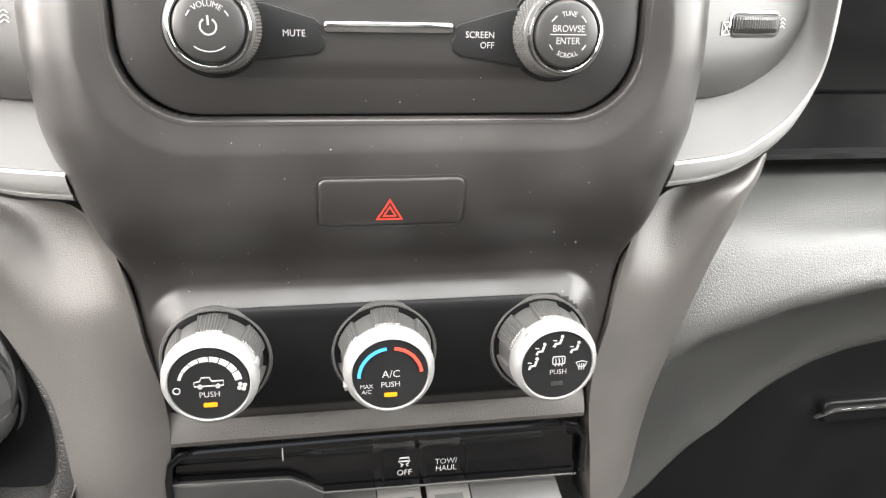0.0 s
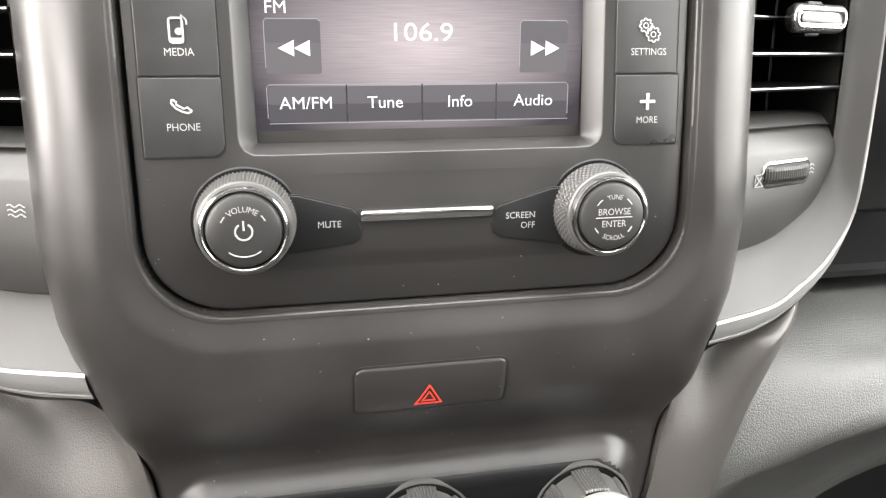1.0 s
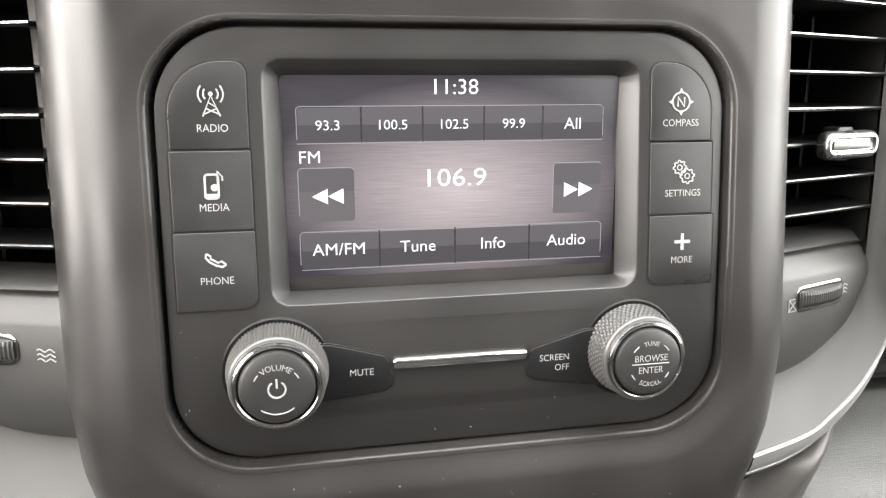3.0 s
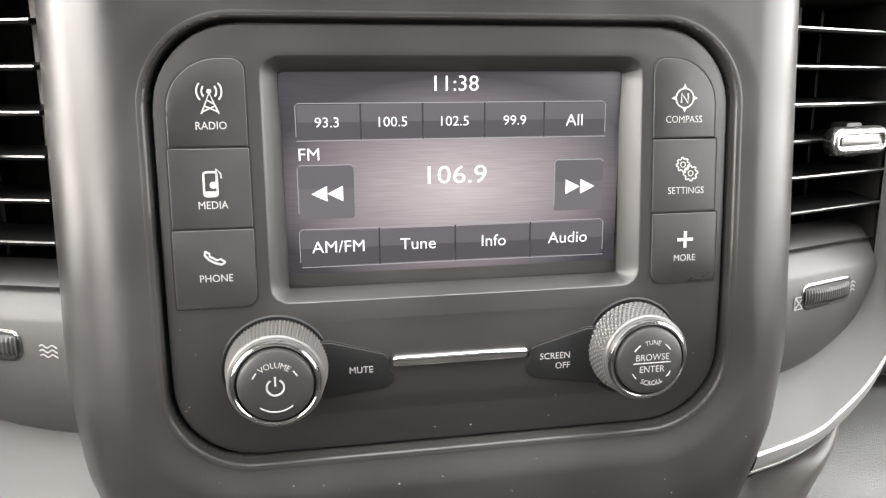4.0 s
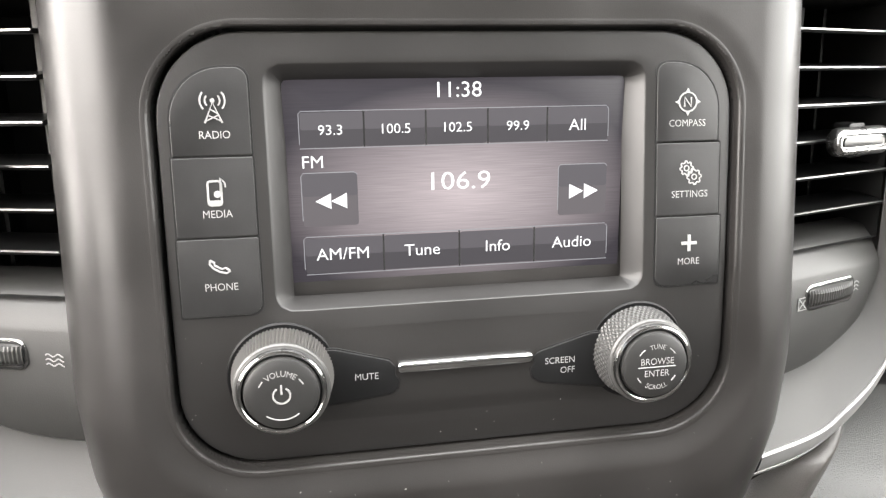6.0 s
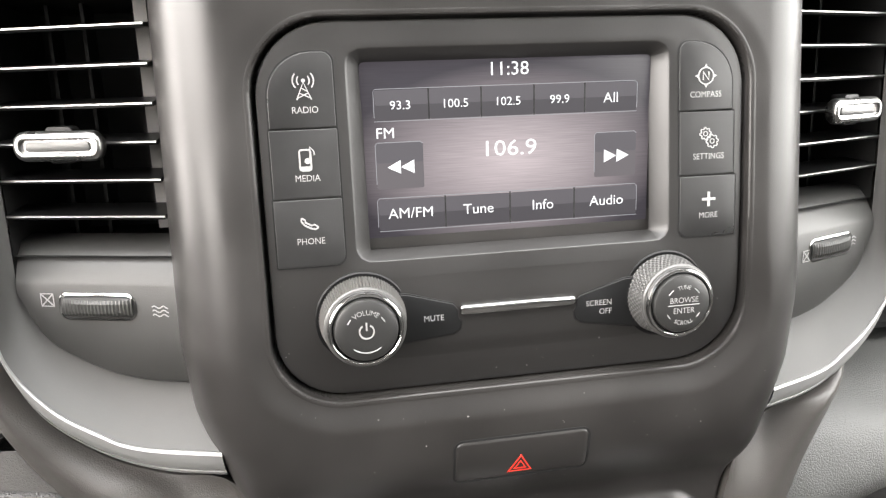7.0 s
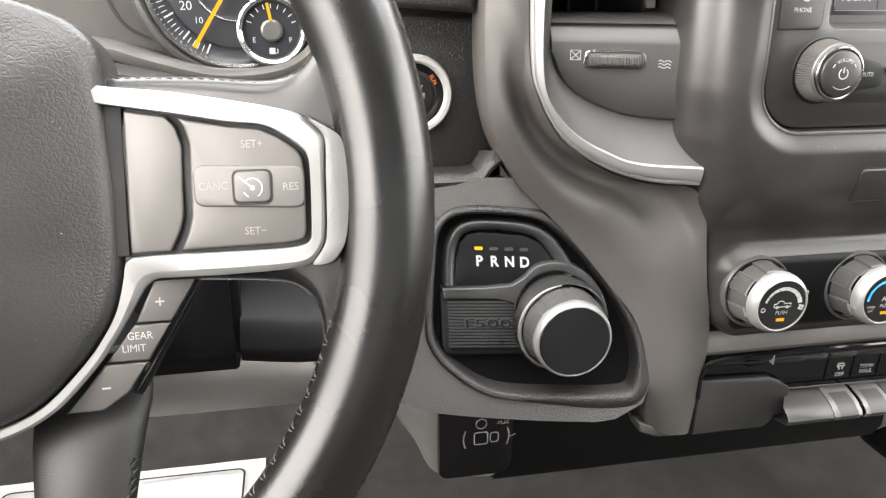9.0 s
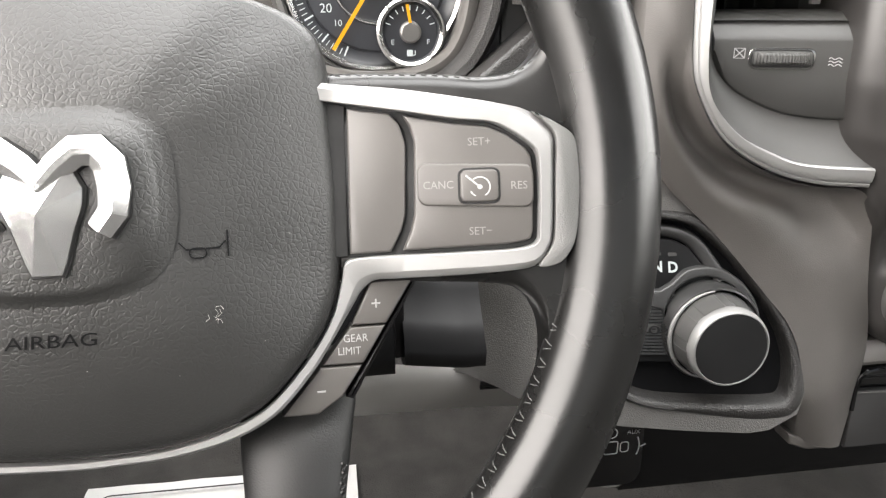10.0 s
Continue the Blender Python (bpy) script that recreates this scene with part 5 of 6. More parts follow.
part("knob_collar", at_([(30.6, -12), (30.2, 0), (29.4, 2.0), (28.4, 2.4), (27.8, 1), (27.4, -8)]), BUTTON, gs, "dark collar")
part("collar_ring", aimed(sweep([(27.9 * math.cos(radians(a)), -2.6, 27.9 * math.sin(radians(a))) for a in range(95, 260, 6)], circle_prof(1.3, 8), caps=True, grow=lambda q: 0.4 + 0.7 * math.sin(math.pi * q)), kf - NK * 24, NK), SILVER, gs, "thin silver crescent round the knob", 50)
kn = part("rotary_knob", at_([(26.6, -6), (26.2, 4), (25.0, 12), (24.3, 18)], 240, lambda a, j: 1 - (0.014 if math.cos(8 * a) > 0.6 else 0.0)), KNOBSIDE, gs, "smoked grey rotary shift knob", 18)
part("knob_ring", at_([(23.4, 15), (24.1, 16.5), (24.0, 20), (23.4, 22.8), (22.5, 24.1), (21.9, 24.3), (21.6, 23.4)]), SILVER, kn, "satin silver ring")
part("knob_cap", at_([(21.9, 21), (21.8, 23.4), (21.2, 24.1), (10, 24.6), (0, 24.7)]), CAP, kn, "matte black cap")

# ---- lower console ----
lc = thing("lower_console", "black lower console box under the dash", "console", (-60, 130, 300))
part("box_body", loft([[(x, y, z) for x in (-207, -200, 60, 120, 128)] for y, z in ((150, 362), (104, 362), (96, 358), (95, 345), (96, 296), (104, 281), (150, 274))], closed=False), BLACK, lc, "black plastic box")
part("side_cheek", prism(curve([(-292, 378), (-284, 354), (-270, 330), (-258, 304), (-240, 297), (-212, 292), (-208, 300), (-206, 330), (-205, 378)], 40), 92, 130, 3, 3), PALE, lc, "pale grey cheek panel")
bc = part("controller_face", prism(rrect(-254, -198, 299, 368, (8, 3, 12, 8), 5), 86, 100, 2, 3), GLOSS, lc, "gloss black connector panel")
part("socket_marks", join(stroke(rrect(-228, -218, 327, 337, 1.5, 3), 0.9, 85.6, True), stroke(rrect(-216, -210, 328, 336, 2, 3), 0.8, 85.6, True), stroke(arc(-219, 332, 17, 155, 205, 8), 1.0, 85.6), stroke(arc(-219, 332, 17, -25, 25, 8), 1.0, 85.6), stroke([(-202, 331), (-197, 333)], 1.0, 85.6), stroke(arc(-223, 344, 4, 0, 330, 12), 0.8, 85.6, True)), PRINT, bc, "white socket symbols")
part("lettering", letters("AUX", 3.2, -207, 85.5, 344), PRINT, bc)

# ---- instrument cluster ----
ic = thing("instrument_cluster", "instrument cluster with a round speedometer and amber needle", "instrument cluster", (-377, 160, 585))
cl = (-375, 160, 645)
part("surround", prism(curve([(-560, 600), (-470, 603), (-430, 598), (-400, 588), (-360, 580), (-332, 590), (-316, 612), (-311, 650), (-312, 735), (-560, 740)], 90, True), 166, 190, 3, 3), TAUPE, ic, "taupe surround panel")
part("inner_rim", sweep(curve([(-313, 140, 735), (-314, 140, 690), (-312.5, 140, 673), (-313.5, 140, 650), (-316, 140, 626), (-321, 140, 609), (-330, 140, 596), (-346, 140, 587), (-370, 140, 583), (-395, 140, 584), (-420, 140, 590), (-440, 140, 596), (-462, 140, 602), (-560, 142, 616)], 80), [(-5, -26), (-5, 0), (-2, 3), (3, 3), (6, -2), (6, -26)]), TAUPE, ic, "rounded taupe rim round the gauges", 50)
part("outer_rim", sweep(curve([(-299, 120, 735), (-301, 120, 690), (-302, 120, 650), (-305, 120, 627), (-311, 120, 610), (-321, 120, 594), (-340, 120, 580), (-370, 120, 574), (-410, 120, 579), (-440, 120, 586), (-560, 122, 606)], 80), [(-5, -40), (-5, 0), (-2, 3), (3, 2), (7, -6), (7, -40)]), LEATHER, ic, "dark rim of the binnacle", 50)
part("panel_seam", sweep(curve([(-457, 165.6, 690), (-457.5, 165.6, 660), (-456, 165.6, 641), (-452, 165.6, 626), (-444, 165.6, 614), (-425, 165.6, 604)], 40), [(-0.9, -1), (-0.9, 0.5), (0.9, 0.5), (0.9, -1)]), GAP_SHADE, ic, "dark curved seam")
part("dial_tube", lathe([(57, -4), (58, 4), (60, 6), (63, 5), (66, 0), (66.5, -5)], cl, 72), SMOOTH_GREY, ic, "grey collar round the speedometer")
part("lower_hood", loft([[(x, y, z) for x in (-700, -500, -400, -340, -312)] for y, z in ((175, 580), (140, 572), (112, 562), (106, 556), (112, 545), (130, 530))], closed=False), BLACK, ic, "black binnacle lip", 50)
sp_ = part("speedometer", lathe([(55, 0), (54.5, 2), (52, 0), (45, -1), (44.5, 0.2), (27, 0.2), (26, -1), (0, -1)], cl, 72), DIAL, ic, "charcoal speedometer dial")
part("chrome_bezel", lathe([(57.5, -3), (57.4, 5.5), (55.6, 7.4), (53.6, 6.6), (52.4, 1)], cl, 72), CHROME, sp_, "bright ring")
part("inner_ring", lathe([(27.4, 0), (27.2, 1.6), (26.4, 2.2), (25.6, 1.4), (25, -1)], cl, 64), CHROME, sp_)
part("number_ring", lathe([(44, 0.3), (43.6, 0.9), (28, 0.9), (27.6, 0.3)], cl, 64), DIAL, sp_, "dark number ring")
part("needle_hub", lathe([(9, -1), (8.8, 5), (7.5, 6.4), (0, 6.6)], cl, 40), KNURL, sp_, "grey needle hub")
yd = 160 - 1.3
g = ([], [])
for k in range(61):
    a = 246 - k * 223 / 60
    r0 = 45 if k % 5 == 0 else 47.5
    ca, sa = math.cos(radians(a)), math.sin(radians(a))
    g = join(g, stroke([(cl[0] + r0 * ca, cl[2] + r0 * sa), (cl[0] + 51.5 * ca, cl[2] + 51.5 * sa)], 1.1 if k % 5 == 0 else 0.5, yd))
part("scale_marks", g, LIT, sp_, "white scale marks")
for k in range(1, 13):
    a = radians(246 - k * 18.6)
    part("numeral", letters(str(k * 10), 5.6 if k % 2 == 0 else 4.0, cl[0] + 35.8 * math.cos(a), yd, cl[2] + 35.8 * math.sin(a)), LIT, sp_)
na = radians(237)
part("needle", stroke([(cl[0] + 8 * math.cos(na), cl[2] + 8 * math.sin(na)), (cl[0] + 51 * math.cos(na), cl[2] + 51 * math.sin(na))], 2.3, yd - 5.5, thick=1.5), NEEDLE, sp_, "amber needle")
cf = (-353.5, 152, 612.8)
fg = part("fuel_gauge", lathe([(21.5, 0), (21.2, 3), (19.6, 4.6), (18, 3), (17.6, 0), (0, 0)], cf, 56), DIAL, ic, "small fuel gauge with a bright ring")
part("gauge_ring", lathe([(22, -3), (21.9, 3.6), (20.4, 5.2), (18.6, 4.2), (18, 1)], cf, 56), CHROME, fg, "bright ring")
part("gauge_hub", lathe([(7, 0), (6.8, 3), (5.5, 4), (0, 4)], cf, 40), KNURL, fg, "grey hub")
g = ([], [])
for k in range(9):
    a = radians(20 + k * 17.5)
    g = join(g, stroke([(cf[0] + 13.5 * math.cos(a), cf[2] + 13.5 * math.sin(a)), (cf[0] + 16.5 * math.cos(a), cf[2] + 16.5 * math.sin(a))], 0.6, 151.4))
part("gauge_marks", g, LIT, fg)
part("lettering", join(letters("E", 3.2, cf[0] - 11.5, 151.4, cf[2] - 6), letters("F", 3.2, cf[0] + 11.5, 151.4, cf[2] - 6)), LIT, fg)
part("pump_icon", join(blob(rrect(cf[0] - 2.4, cf[0] + 1.4, cf[2] - 15, cf[2] - 11, 0.5, 2), 151.4), stroke([(cf[0] + 1.6, cf[2] - 14.6), (cf[0] + 3, cf[2] - 14), (cf[0] + 3, cf[2] - 11.5)], 0.6, 151.4)), LIT, fg)
part("gauge_needle", stroke([(cf[0] - 0.3, cf[2] + 6), (cf[0] - 2.2, cf[2] + 17)], 1.8, 147.5, thick=1), NEEDLE, fg, "amber needle")

# ---- steering wheel, built flat about its hub and tipped ----
sw = thing("steering_wheel", "black leather steering wheel with silver spokes and switch pads", "steering wheel", (-497, -96, 569), turn=(-13.5, 0, 0))
NR = 160
rl = []
for i in range(NR):
    a = 2 * math.pi * i / NR
    rl.append((187.2 * math.cos(a), 0, 187.2 * math.sin(a)))
rloops = []
for p in rl:
    u = Vector(p).normalized()
    rloops.append([tuple(Vector(p) + u * (17.4 * math.cos(b)) + Vector((0, -1, 0)) * (16.2 * math.sin(b))) for b in [2 * math.pi * k / 22 for k in range(22)]])
part("rim", loft(rloops + [rloops[0]]), RIM, sw, "smooth black leather rim", 60)
# hub cover
half = [(0, -83.5), (29, -82), (48, -77.3), (62, -70.4), (74, -58.5), (81.5, -49), (87, -39.5), (90, -30), (91.3, -21), (92, 0), (91.8, 11), (90.5, 35), (89, 49), (86.4, 57.5), (81, 63.2), (74, 67), (60, 71.5), (40, 75.5), (0, 79)]
NH = 160
hub_p = polar(curve(half + [(-x, z) for x, z in half[-2:0:-1]], 140, True), (0, 0), NH)


def hub_edge(x, z):
    """How far the border of the airbag cover falls back: most at the sides."""
    s = ss(52, 88, abs(x)) * ss(-72, -20, z)
    return 3.0 + 9.5 * s + 4.0 * ss(60, 78, z)


def hub_y(x, z):
    a = math.atan2(z, x) % (2 * math.pi) / (2 * math.pi) * NH
    p, q, f = hub_p[int(a) % NH], hub_p[(int(a) + 1) % NH], a - int(a)
    ex, ez = p[0] + (q[0] - p[0]) * f, p[1] + (q[1] - p[1]) * f
    k = min(1.0, math.hypot(x, z) / math.hypot(ex, ez))
    return -11.5 + (hub_edge(ex, ez) + 11.5) * k ** 2.3


loops = [[(x, hub_edge(x, z) + d, z) for x, z in inset(hub_p, q)] for q, d in ((0.8, 30), (0, 12), (0.1, 7), (0.6, 3.6), (1.6, 1.2))]
loops += [[(x * k, -11.5 + (hub_edge(x, z) + 11.5) * k ** 2.3 + 0.4, z * k) for x, z in hub_p] for k in (0.955, 0.92, 0.88, 0.83, 0.77, 0.7, 0.62, 0.53, 0.42, 0.3, 0.15, 0.04)]
part("airbag_cover", loft(loops, False, True), HUB, sw, "grained black airbag cover", 60)
el = curve([(0, 31), (22, 31), (34, 26), (38, 13), (37, -9), (29, -21), (13, -26), (0, -26.5), (-13, -26), (-29, -21), (-37, -9), (-38, 13), (-34, 26), (-22, 31)], 72, True)
part("emblem_pad", loft([[(x * k, -d + (hub_y(x, z) + 10.5 if k > 0.9 else 0), 3 + (z - 3) * k) for x, z in el] for k, d in ((1.06, 10.2), (1.03, 10.5), (1.0, 10.9), (0.97, 11.5), (0.94, 12.1), (0.91, 12.5), (0.86, 12.75), (0.5, 13.4), (0.1, 13.5))], False, True), HUB, sw, "raised rounded pad", 60)


def fan(o, d0, tip, d1):
    """A faceted block: the outline o at height d0, rising to the point tip at height d1."""
    n = len(o)
    v = [(x, -(d0 - 3.0), z) for x, z in o] + [(x, -d0, z) for x, z in o] + [(tip[0], -d1, tip[1])]
    return v, [(i, (i + 1) % n, n + (i + 1) % n, n + i) for i in range(n)] + [(n + i, n + (i + 1) % n, 2 * n) for i in range(n)]


shield = [(0, 11), (8.5, 15), (12, 8), (11.4, 2.6), (8.8, -4), (5.8, -14), (4.2, -18), (-4.2, -18), (-5.8, -14), (-8.8, -4), (-11.4, 2.6), (-12, 8), (-8.5, 15)]
bar_path = [(-0.5, 8.5), (5.5, 15), (11, 19.2), (16.6, 19.2), (20.2, 15.2), (21.2, 8), (20.2, 0.5), (16.0, -5)]
side_bar = sweep([(x, -15.2, z) for x, z in bar_path], [(-4.3, -2), (-4.3, 0.6), (-0.6, 3.4), (1.2, 3.2), (4.3, 0.6), (4.3, -2)], grow=lambda q: 0.92 + 0.25 * math.sin(math.pi * q))
place = lambda q: moved(q, lambda x, y, z: (x + 2.8, y, z))
emb = part("emblem", place(join(fan(shield, 15.6, (0, 1), 20.4), side_bar, mirror(side_bar))), EMBLEM, sw, "faceted silver emblem", 12)
# black, slightly wider copy of the emblem: its contact shade as colour
dark = sweep([(x, -13.6, z) for x, z in bar_path + [(15.6, -5.8)]], [(-5.2, -1), (-5.2, 0.5), (5.2, 0.5), (5.2, -1)])
part("emblem_shadow", place(join(prism(inset(shield if area2(shield) > 0 else shield[::-1], -1.0), -14.2, -12, 0.2, 1), dark, mirror(dark))), GAP_SHADE, emb, "dark rim painted in as shade under the emblem")
on_hub = lambda q: moved(q, lambda x, y, z: (x, y + hub_y(x, z) + 0.3, z))
part("airbag_text", on_hub(letters("AIRBAG", 4.3, -0.4, -0.2, -39.4, sx=1.3, slant=0.12)), BLACK, sw, "moulded dark lettering")
part("horn_icon", moved(join(stroke([(-8, 1), (-6, -1.4), (4, -1.2), (6, 1)], 0.6, 0), stroke(rrect(-5, 0, -4.2, -1, 1.4, 3), 0.5, 0, True), stroke([(6.6, -4.3), (6.6, 4.3)], 0.6, 0)), lambda x, y, z: (x + 48, y - 0.1 + hub_y(x + 48, z - 11.5), z - 11.5)), BLACK, sw, "moulded horn symbol")


def lean(x, z=0.0):
    """The spokes fall back towards the hub."""
    return 0.25 * (140 - x) if x > 90 else 12.5 - 6.5 * ss(0, 30, 90 - x)


def spoke_side(g, right):
    top = curve([(80, 44), (93, 45.5), (124, 44), (144, 42), (155, 44), (162, 50.5), (167, 62), (171, 78)], 44) + [(186, 66)]
    low = curve([(80, -30), (100, -30.2), (122, -30.6), (146, -31.8), (154.5, -35), (160, -42), (162, -52), (161, -68)], 44) + [(180, -58)]
    across = [0, 0.003, 0.01, 0.02, 0.035, 0.055, 0.085, 0.2, 0.35, 0.5, 0.65, 0.8, 0.915, 0.945, 0.965, 0.98, 0.99, 0.997, 1]
    rows_ = [[(x, 18 + 0.25 * (140 - x), z) for x, z in low]]
    for s in across:
        row = []
        for p, q in zip(low, top):
            x, z = p[0] + (q[0] - p[0]) * s, p[1] + (q[1] - p[1]) * s
            d = min(s, 1 - s) * math.hypot(q[0] - p[0], q[1] - p[1])
            row.append((x, 3.4 + 0.25 * (140 - x) + (6.5 * (1 - math.sqrt(max(0.0, 1 - (1 - d / 6.5) ** 2))) if d < 6.5 else 0), z))
        rows_.append(row)
    rows_.append([(x, 18 + 0.25 * (140 - x), z) for x, z in top])
    part("spoke", g(loft(rows_, closed=False)), RIM, sw, "black leather-wrapped spoke", 60)
    pairs = [(84, 35.2, 84, 41.8), (90.6, 34.3, 93, 40.6), (112.1, 30.5, 112.4, 38.2), (131, 26.9, 131.3, 34.8), (143.2, 25.4, 147, 31.7), (149.9, 22.2, 157, 28.6), (156.5, 17.3, 164.4, 21.5), (158.8, 14.0, 165, 17), (159.4, 6.8, 164.6, 7), (158.9, -12.6, 164, -12.2), (158.1, -16.1, 162.6, -18.5), (155.6, -17.6, 158, -24.5), (148.8, -18.6, 149, -26.2), (129.4, -19.2, 129.2, -27.4), (111, -19.6, 111, -28), (99, -20.1, 103, -28.4), (92.6, -21.6, 98.2, -31.5), (90.8, -28.5, 95.2, -36), (87.6, -39.7, 90.4, -43.6), (82.2, -49.4, 85.6, -51), (74.8, -58.9, 78.3, -61), (62.4, -71, 65.6, -73.6), (48.2, -78, 50.4, -81.2), (29.1, -82.7, 30, -85.6), (10.6, -84, 10.8, -86.8), (0, -84.3, 0, -87.2)]
    quad = curve(pairs, 150)
    prof = ((0, 5), (0.01, -1.4), (0.06, -1.9), (0.66, -2.0), (0.72, -1.8), (0.96, -0.2), (1, 0.4), (1, 6))
    part("spoke_trim", g(loft([[(a + (p - a) * s, y * (0.55 + 0.45 * ss(60, 100, a)) + lean(a), b + (q - b) * s) for a, b, p, q in quad] for s, y in prof], closed=False)), SILVER, sw, "satin silver spoke frame and hub strip", 22)
    sand = curve([(157.5, 28.4), (161.5, 26.5), (166.3, 23.6), (171, 19.4), (172.6, 10.5), (172.5, 0), (172, -9), (170.4, -17.2), (166.9, -22.8), (163, -24.8), (158.6, -24.6), (162.8, -18.4), (164.2, -12), (164.8, 7), (165.2, 17), (164, 22)], 90, True)
    part("grip_insert", g(prism(sand, -0.6, 6, 0.6, 2, lean)), SAND, sw, "sparkling grey grip insert")
    pad = fine([(84, 35.5), (90.6, 34.6), (112.1, 30.8), (131, 27.2), (143.2, 25.7), (149.9, 22.5), (156.5, 17.6), (159, 14.0), (159.7, 6.8), (159.2, -12.6), (158.4, -16.4), (155.6, -17.9), (148.8, -18.9), (129.4, -19.5), (111, -19.9), (84, -20.5)], 5)
    part("switch_well", g(prism(pad, 2.9, 7, 0.3, 1, lean)), GAP_SHADE, sw)
    # solid black filler, coloured as the shade of the gap beside the hub
    part("hub_gap_shade", g(prism(fine([(84, 35.4), (94.6, 33.2), (93.4, -19.6), (84, -20.4)], 5), 0.9, 7, 0.4, 2, lean)), GAP_SHADE, sw, "black strip standing in for the shaded gap beside the airbag pad")
    part("side_pad", g(prism(fine([(95.4, 32.2), (109.8, 29.8), (113, 26), (115, 19), (114, -5.6), (112.4, -11.1), (108.6, -18.4), (94.2, -19)][::-1], 4), 0.2, 4, 0.9, 3, lean)), CRUISE, sw, "plain taupe switch pad")
    cru = fine([(113.2, 29.8), (131, 26.2), (142.8, 24.7), (149.2, 21.6), (155.6, 16.8), (157.6, 13.6), (158.2, 6.8), (157.8, -12.4), (156.9, -15.4), (154.8, -16.5), (148.6, -17.5), (129.4, -18.2), (111.6, -18.9), (115, -11.2), (116.5, -5.5), (117.3, 19.8), (115.8, 25.4)], 4)
    sp2 = part("cruise_pad", g(prism(inset(cru[::-1] if area2(cru) < 0 else cru, 0.7), -0.2, 4, 1.0, 3, lean)), CRUISE, sw, "taupe cruise control pad", 40)
    part("rocker_bar", g(moved(prism(fine(rrect(118.4, 157.4, -3.4, 11.4, 3.5, 5), 4), -1.0, 1, 0.8, 4, lean), lambda x, y, z: (x, y, z - 0.04 * (x - 138)))), CRUISE, sp2, "raised middle rocker")
    part("cruise_key_gap", g(prism(rrect(132.0, 146.2, -2.5, 10.0, 2.6, 5), -1.35, 0, 0.2, 1, lean)), GAP_SHADE, sp2)
    part("cruise_key", g(prism(rrect(132.7, 145.5, -1.8, 9.3, 2.2, 5), -2.1, 0, 0.8, 3, lean)), CRUISE, sp2, "square cruise key")
    if right:
        on = lambda q: moved(q, lambda x, y, z: (x, y + lean(x), z))
        for s, x, z, yy in (("SET+", 139.7, 19.0, -0.45), ("SET\u2212", 139.3, -11.8, -0.45), ("CANC", 125.4, 4.5, -1.25), ("RES", 152.4, 3.6, -1.25)):
            part("lettering", on(letters(s, 2.7, x, yy, z, sx=0.95)), KNEE, sp2)
        cx, cz = 139.2, 3.4
        part("cruise_icon", on(join(stroke(arc(cx, cz, 3.4, -60, 130, 12), 0.5, -2.3), stroke(arc(cx, cz, 3.4, 205, 245, 4), 0.5, -2.3), stroke([(cx, cz), (cx - 4.6, cz + 4)], 0.6, -2.3), disc(cx, cz, 0.9, -2.3, 10))), PRINT, sp2)
    key_at = lambda q: moved(q, lambda x, y, z: (x + 3, y - 9, z + 1.2))
    keys = [[(98, -30.5), (113, -30.5), (103, -46), (90.5, -46)], [(89.8, -46.8), (102.5, -46.8), (94, -60.2), (79.2, -60.2)], [(78.4, -61), (93.4, -61), (86, -72), (77, -78), (64, -78)]]
    for q, kk in enumerate(keys):
        kq = part("limit_key", g(key_at(prism(kk, 22, 32, 0.9, 3))), CRUISE, sw, "slanted taupe gear limit key")
        if right:
            if q == 1:
                part("lettering", key_at(join(letters("GEAR", 2.8, 91.6, 21.8, -50.6, sx=0.9), letters("LIMIT", 2.8, 89.2, 21.8, -55.2, sx=0.9))), PRINT, kq)
            else:
                cx, cz = ((99.5, -38.4), (78.5, -69.5))[q // 2]
                part("lettering", key_at(stroke([(cx - 1.5, cz), (cx + 1.5, cz)], 0.6, 21.7)) if q else key_at(join(stroke([(cx - 1.6, cz), (cx + 1.6, cz)], 0.6, 21.7), stroke([(cx, cz - 1.6), (cx, cz + 1.6)], 0.6, 21.68))), PRINT, kq)
    legs = curve([(72, 36, -60, 20, 8), (72, 32, -78, 22, 9), (71, 26, -90, 21, 10), (70, 18, -112, 18.5, 9.5), (68, 11, -140, 16.5, 9), (61, 6, -184, 20, 9)], 24)
    part("lower_spoke", g(loft([[(cx + hw * math.cos(b), cy - hd * math.sin(b), cz + 3.0 * math.cos(b)) for b in [2 * math.pi * k / 28 for k in range(28)]] for cx, cy, cz, hw, hd in legs], True, True)), LEG, sw, "black leather lower spoke", 70)
    st_ = ([], [])
    for k in range(26):
        cx, cy, cz, hw, hd = legs[min(23, 9 + int(k * 0.55))]
        zz = -98 - k * 3.4
        st_ = join(st_, sweep([(cx + hw * 0.90, cy - hd * 0.42, zz + 1.3), (cx + hw * 0.985, cy - hd * 0.2, zz), (cx + hw * 0.90, cy - hd * 0.42, zz - 1.3)], circle_prof(0.55, 5)))
    part("spoke_lacing", g(st_), LEG, sw, "black lacing down the edge of the lower spoke")
    part("key_backing", g(key_at(prism([(87, -73), (94.5, -61.5), (104, -46.5), (114, -30), (115.6, -29.5), (105.6, -47), (95.6, -64), (90, -74)], 24, 40, 1.2, 3))), BLACK, sw, "black backing beside the keys")
    st_ = ([], [])
    for k in range(52):
        a = radians(-15.5 - k * 1.15)
        tn, rd = Vector((-math.sin(a), 0, math.cos(a))), Vector((math.cos(a), 0, math.sin(a)))
        pc = rd * 169.9 + Vector((0, -1.5, 0))
        p1 = pc + rd * 0.9 + tn * (1.3 if k % 2 else -1.1) + Vector((0, -3.6, 0))
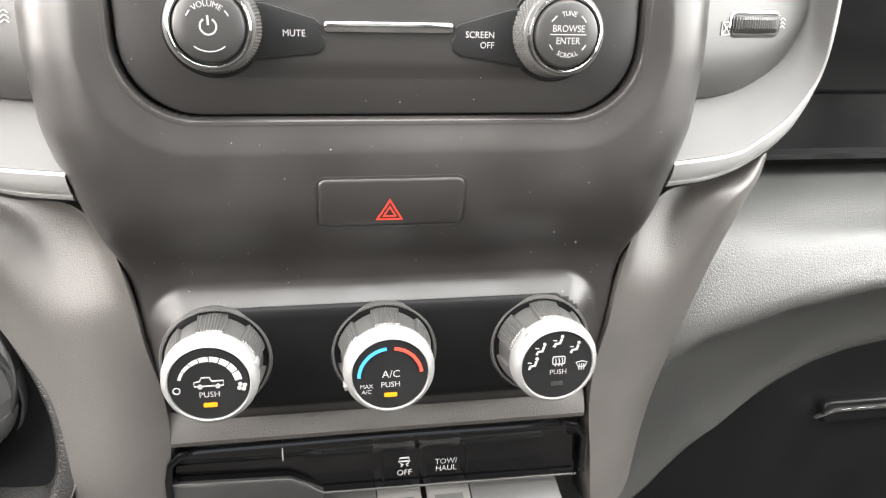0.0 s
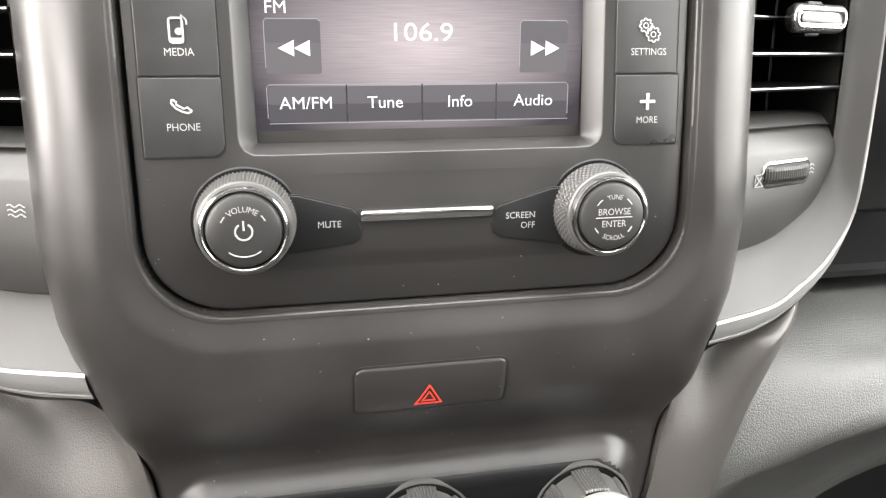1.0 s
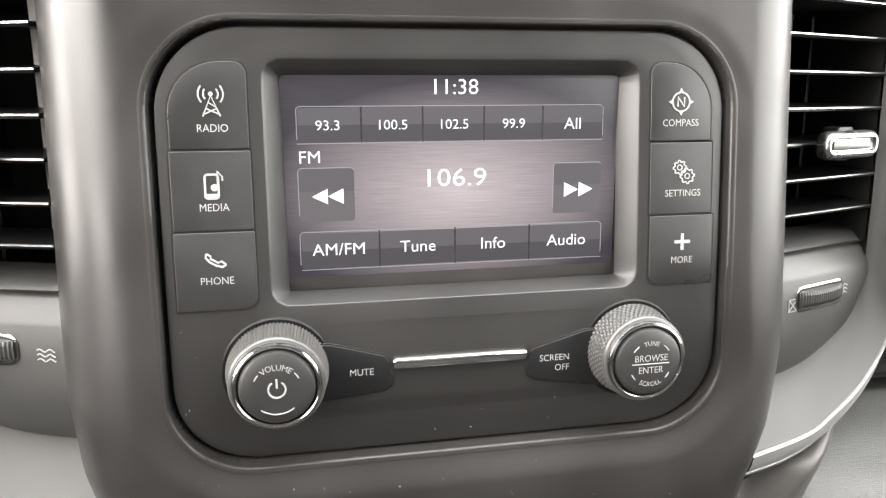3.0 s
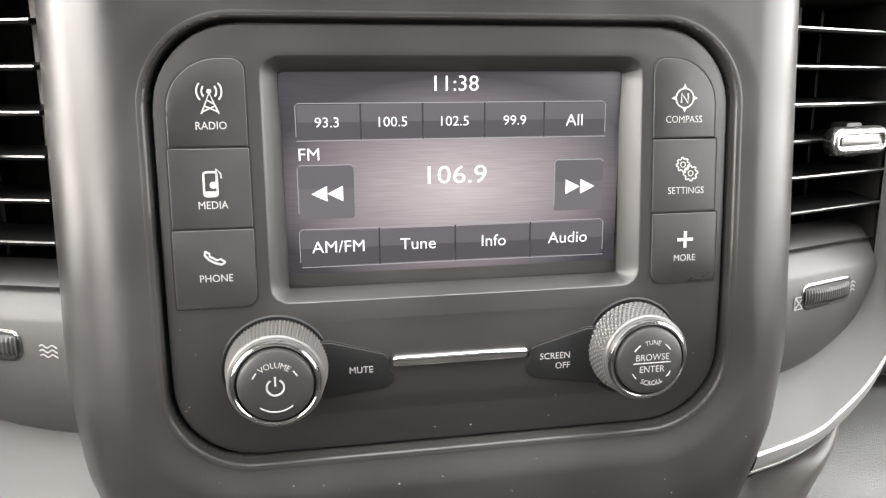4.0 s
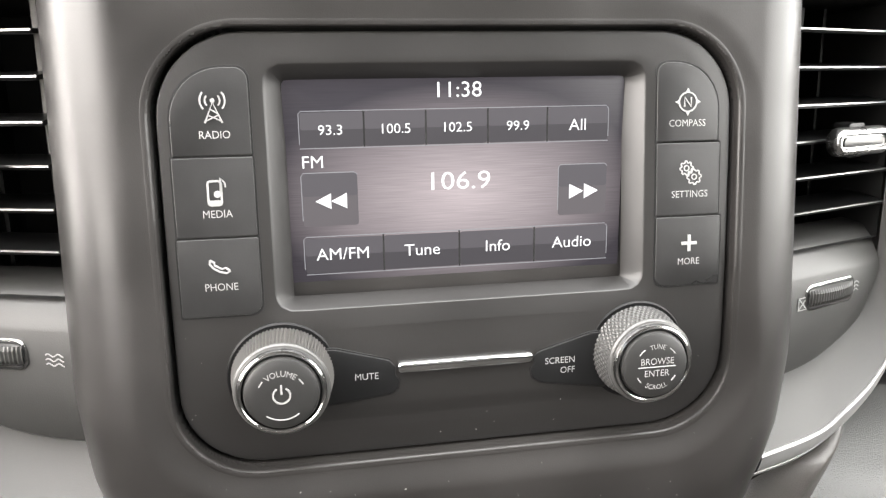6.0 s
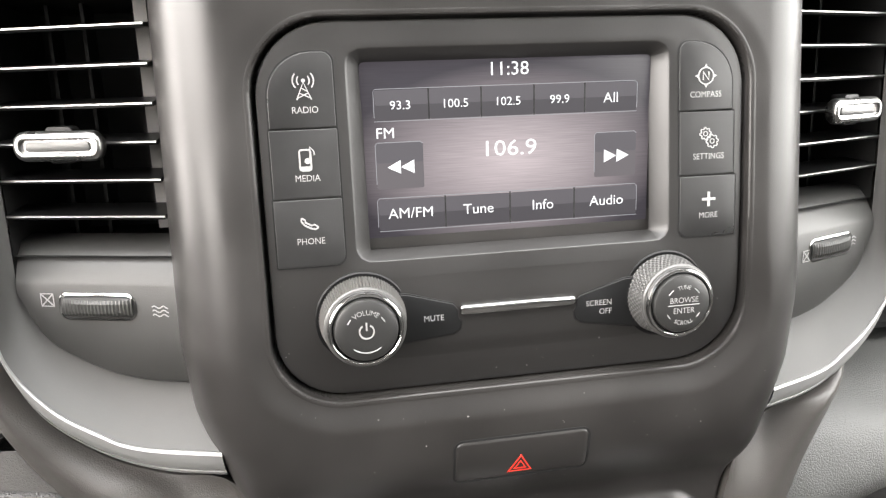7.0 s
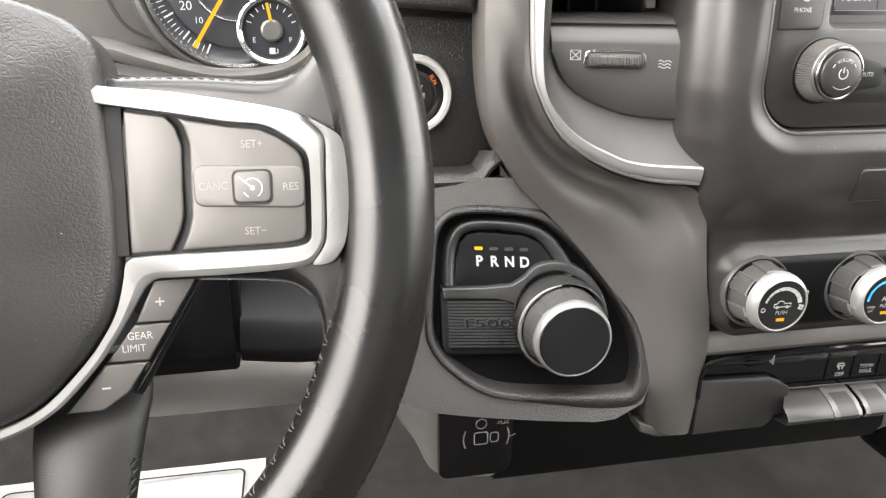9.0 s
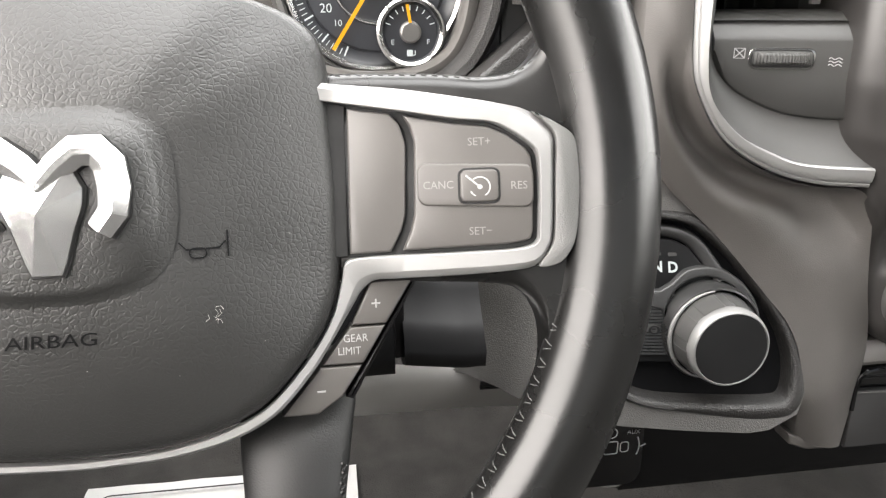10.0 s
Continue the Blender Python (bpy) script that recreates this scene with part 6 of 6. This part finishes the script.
        st_ = join(st_, sweep([tuple(pc + Vector((0, 1.5, 0))), tuple((pc + p1) / 2 - rd * 0.5), tuple(p1)], circle_prof(0.24, 5)))
    part("rim_stitching", g(st_), THREAD, sw, "pale thread stitching along the rim")
    st_ = ([], [])
    topc = curve([(92, 45.3), (124, 43.8), (145, 41.4), (156, 44.3), (163, 51.8), (167, 64)], 48)
    for p, q in list(zip(topc, topc[1:]))[::2]:
        st_ = join(st_, sweep([(p[0], 6.4 + lean(p[0]), p[1] - 0.6), (q[0], 6.0 + lean(q[0]), q[1] - 0.8)], circle_prof(0.22, 5)))
    part("spoke_stitching", g(st_), THREAD, sw, "pale thread stitching along the spoke")
    sm = [(188 + 16.7 * math.cos(b), 0 - 16.0 * math.sin(b)) for b in [radians(-60 + 300 * k / 24) for k in range(25)]]
    a = radians(-50)
    part("rim_seam", g(sweep([(r * math.cos(a), y, r * math.sin(a)) for r, y in sm], circle_prof(0.45, 6), face=(0.64, 0.1, 0.77))), THREAD, sw, "stitched seam across the rim")


spoke_side(lambda q: q, True)
spoke_side(mirror, False)

# ---- floor things ----
pm = thing("paper_floor_mat", "white paper floor mat with dark printed border", "floor mat", (-480, 300, 120))
part("sheet", bumpy_sheet(-690, -398, 80, 392, 124, 3.0, 12, 9), PAPER, pm)
part("printed_border", join(*[moved(stroke(rrect(-690 + d, -398 - d, 80 + d, 392 - d, 8, 4), 2.2, 0, True), lambda x, y, z: (x, z, 128.5 - y)) for d in (22,)]), BUTTON, pm, "thin dark border line")

# scuff and lint on the wheel hub
sc = ([], [])
rs = random.Random(5)
for k in range(6):
    x, z, a = 49 + rs.uniform(-2, 2), -34 + rs.uniform(-2.4, 2.4), rs.uniform(-0.4, 1.4)
    sc = join(sc, on_hub(stroke([(x, z), (x + 1.6 * math.cos(a), z - 1.6 * math.sin(a)), (x + 2.6 * math.cos(a + 0.6), z - 2.6 * math.sin(a + 0.6))], 0.16, -0.42, thick=0.1)))
for k in range(14):
    x, z = rs.uniform(-30, 78), rs.uniform(-68, 40)
    sc = join(sc, on_hub(disc(x, z, rs.uniform(0.10, 0.2), -0.42, 6)))
part("scuff_marks", sc, DUST, sw, "pale scuff and lint specks")

# dust and lint on the centre stack
rnd = random.Random(11)
dv = ([], [])
for k in range(150):
    x, z = rnd.uniform(-110, 110), rnd.uniform(440, 566) if k % 3 else rnd.uniform(572, 620)
    d = sd_rr(x, z, -0.7, 638.3, 96.2, 71.2, 27)
    if abs(d) < 3 or abs(x) > bezel_width(z) - 8 or (z > 566 and (d > -3 or abs(abs(x) - 61) < 22 or abs(x) < 56 and z > 586)):
        continue
    y = (yplate(z) if d < 0 else bezel_y(x, z)) - 0.12 - (0.95 if abs(x) < 26 and 526 < z < 544 else 0)
    r, a = rnd.uniform(0.10, 0.24) * (1.8 if k % 17 == 0 else 1), rnd.uniform(0, 3)
    dv = join(dv, blob([(x + r * rnd.uniform(0.6, 1.4) * math.cos(a + q), z + r * rnd.uniform(0.6, 1.4) * math.sin(a + q)) for q in (0, 1.2, 2.5, 3.8, 5.1)], y, 0.1))
solo("dust", dv, DUST, "pale dust specks lying on the dark dash plastic", "dust", "stuff")
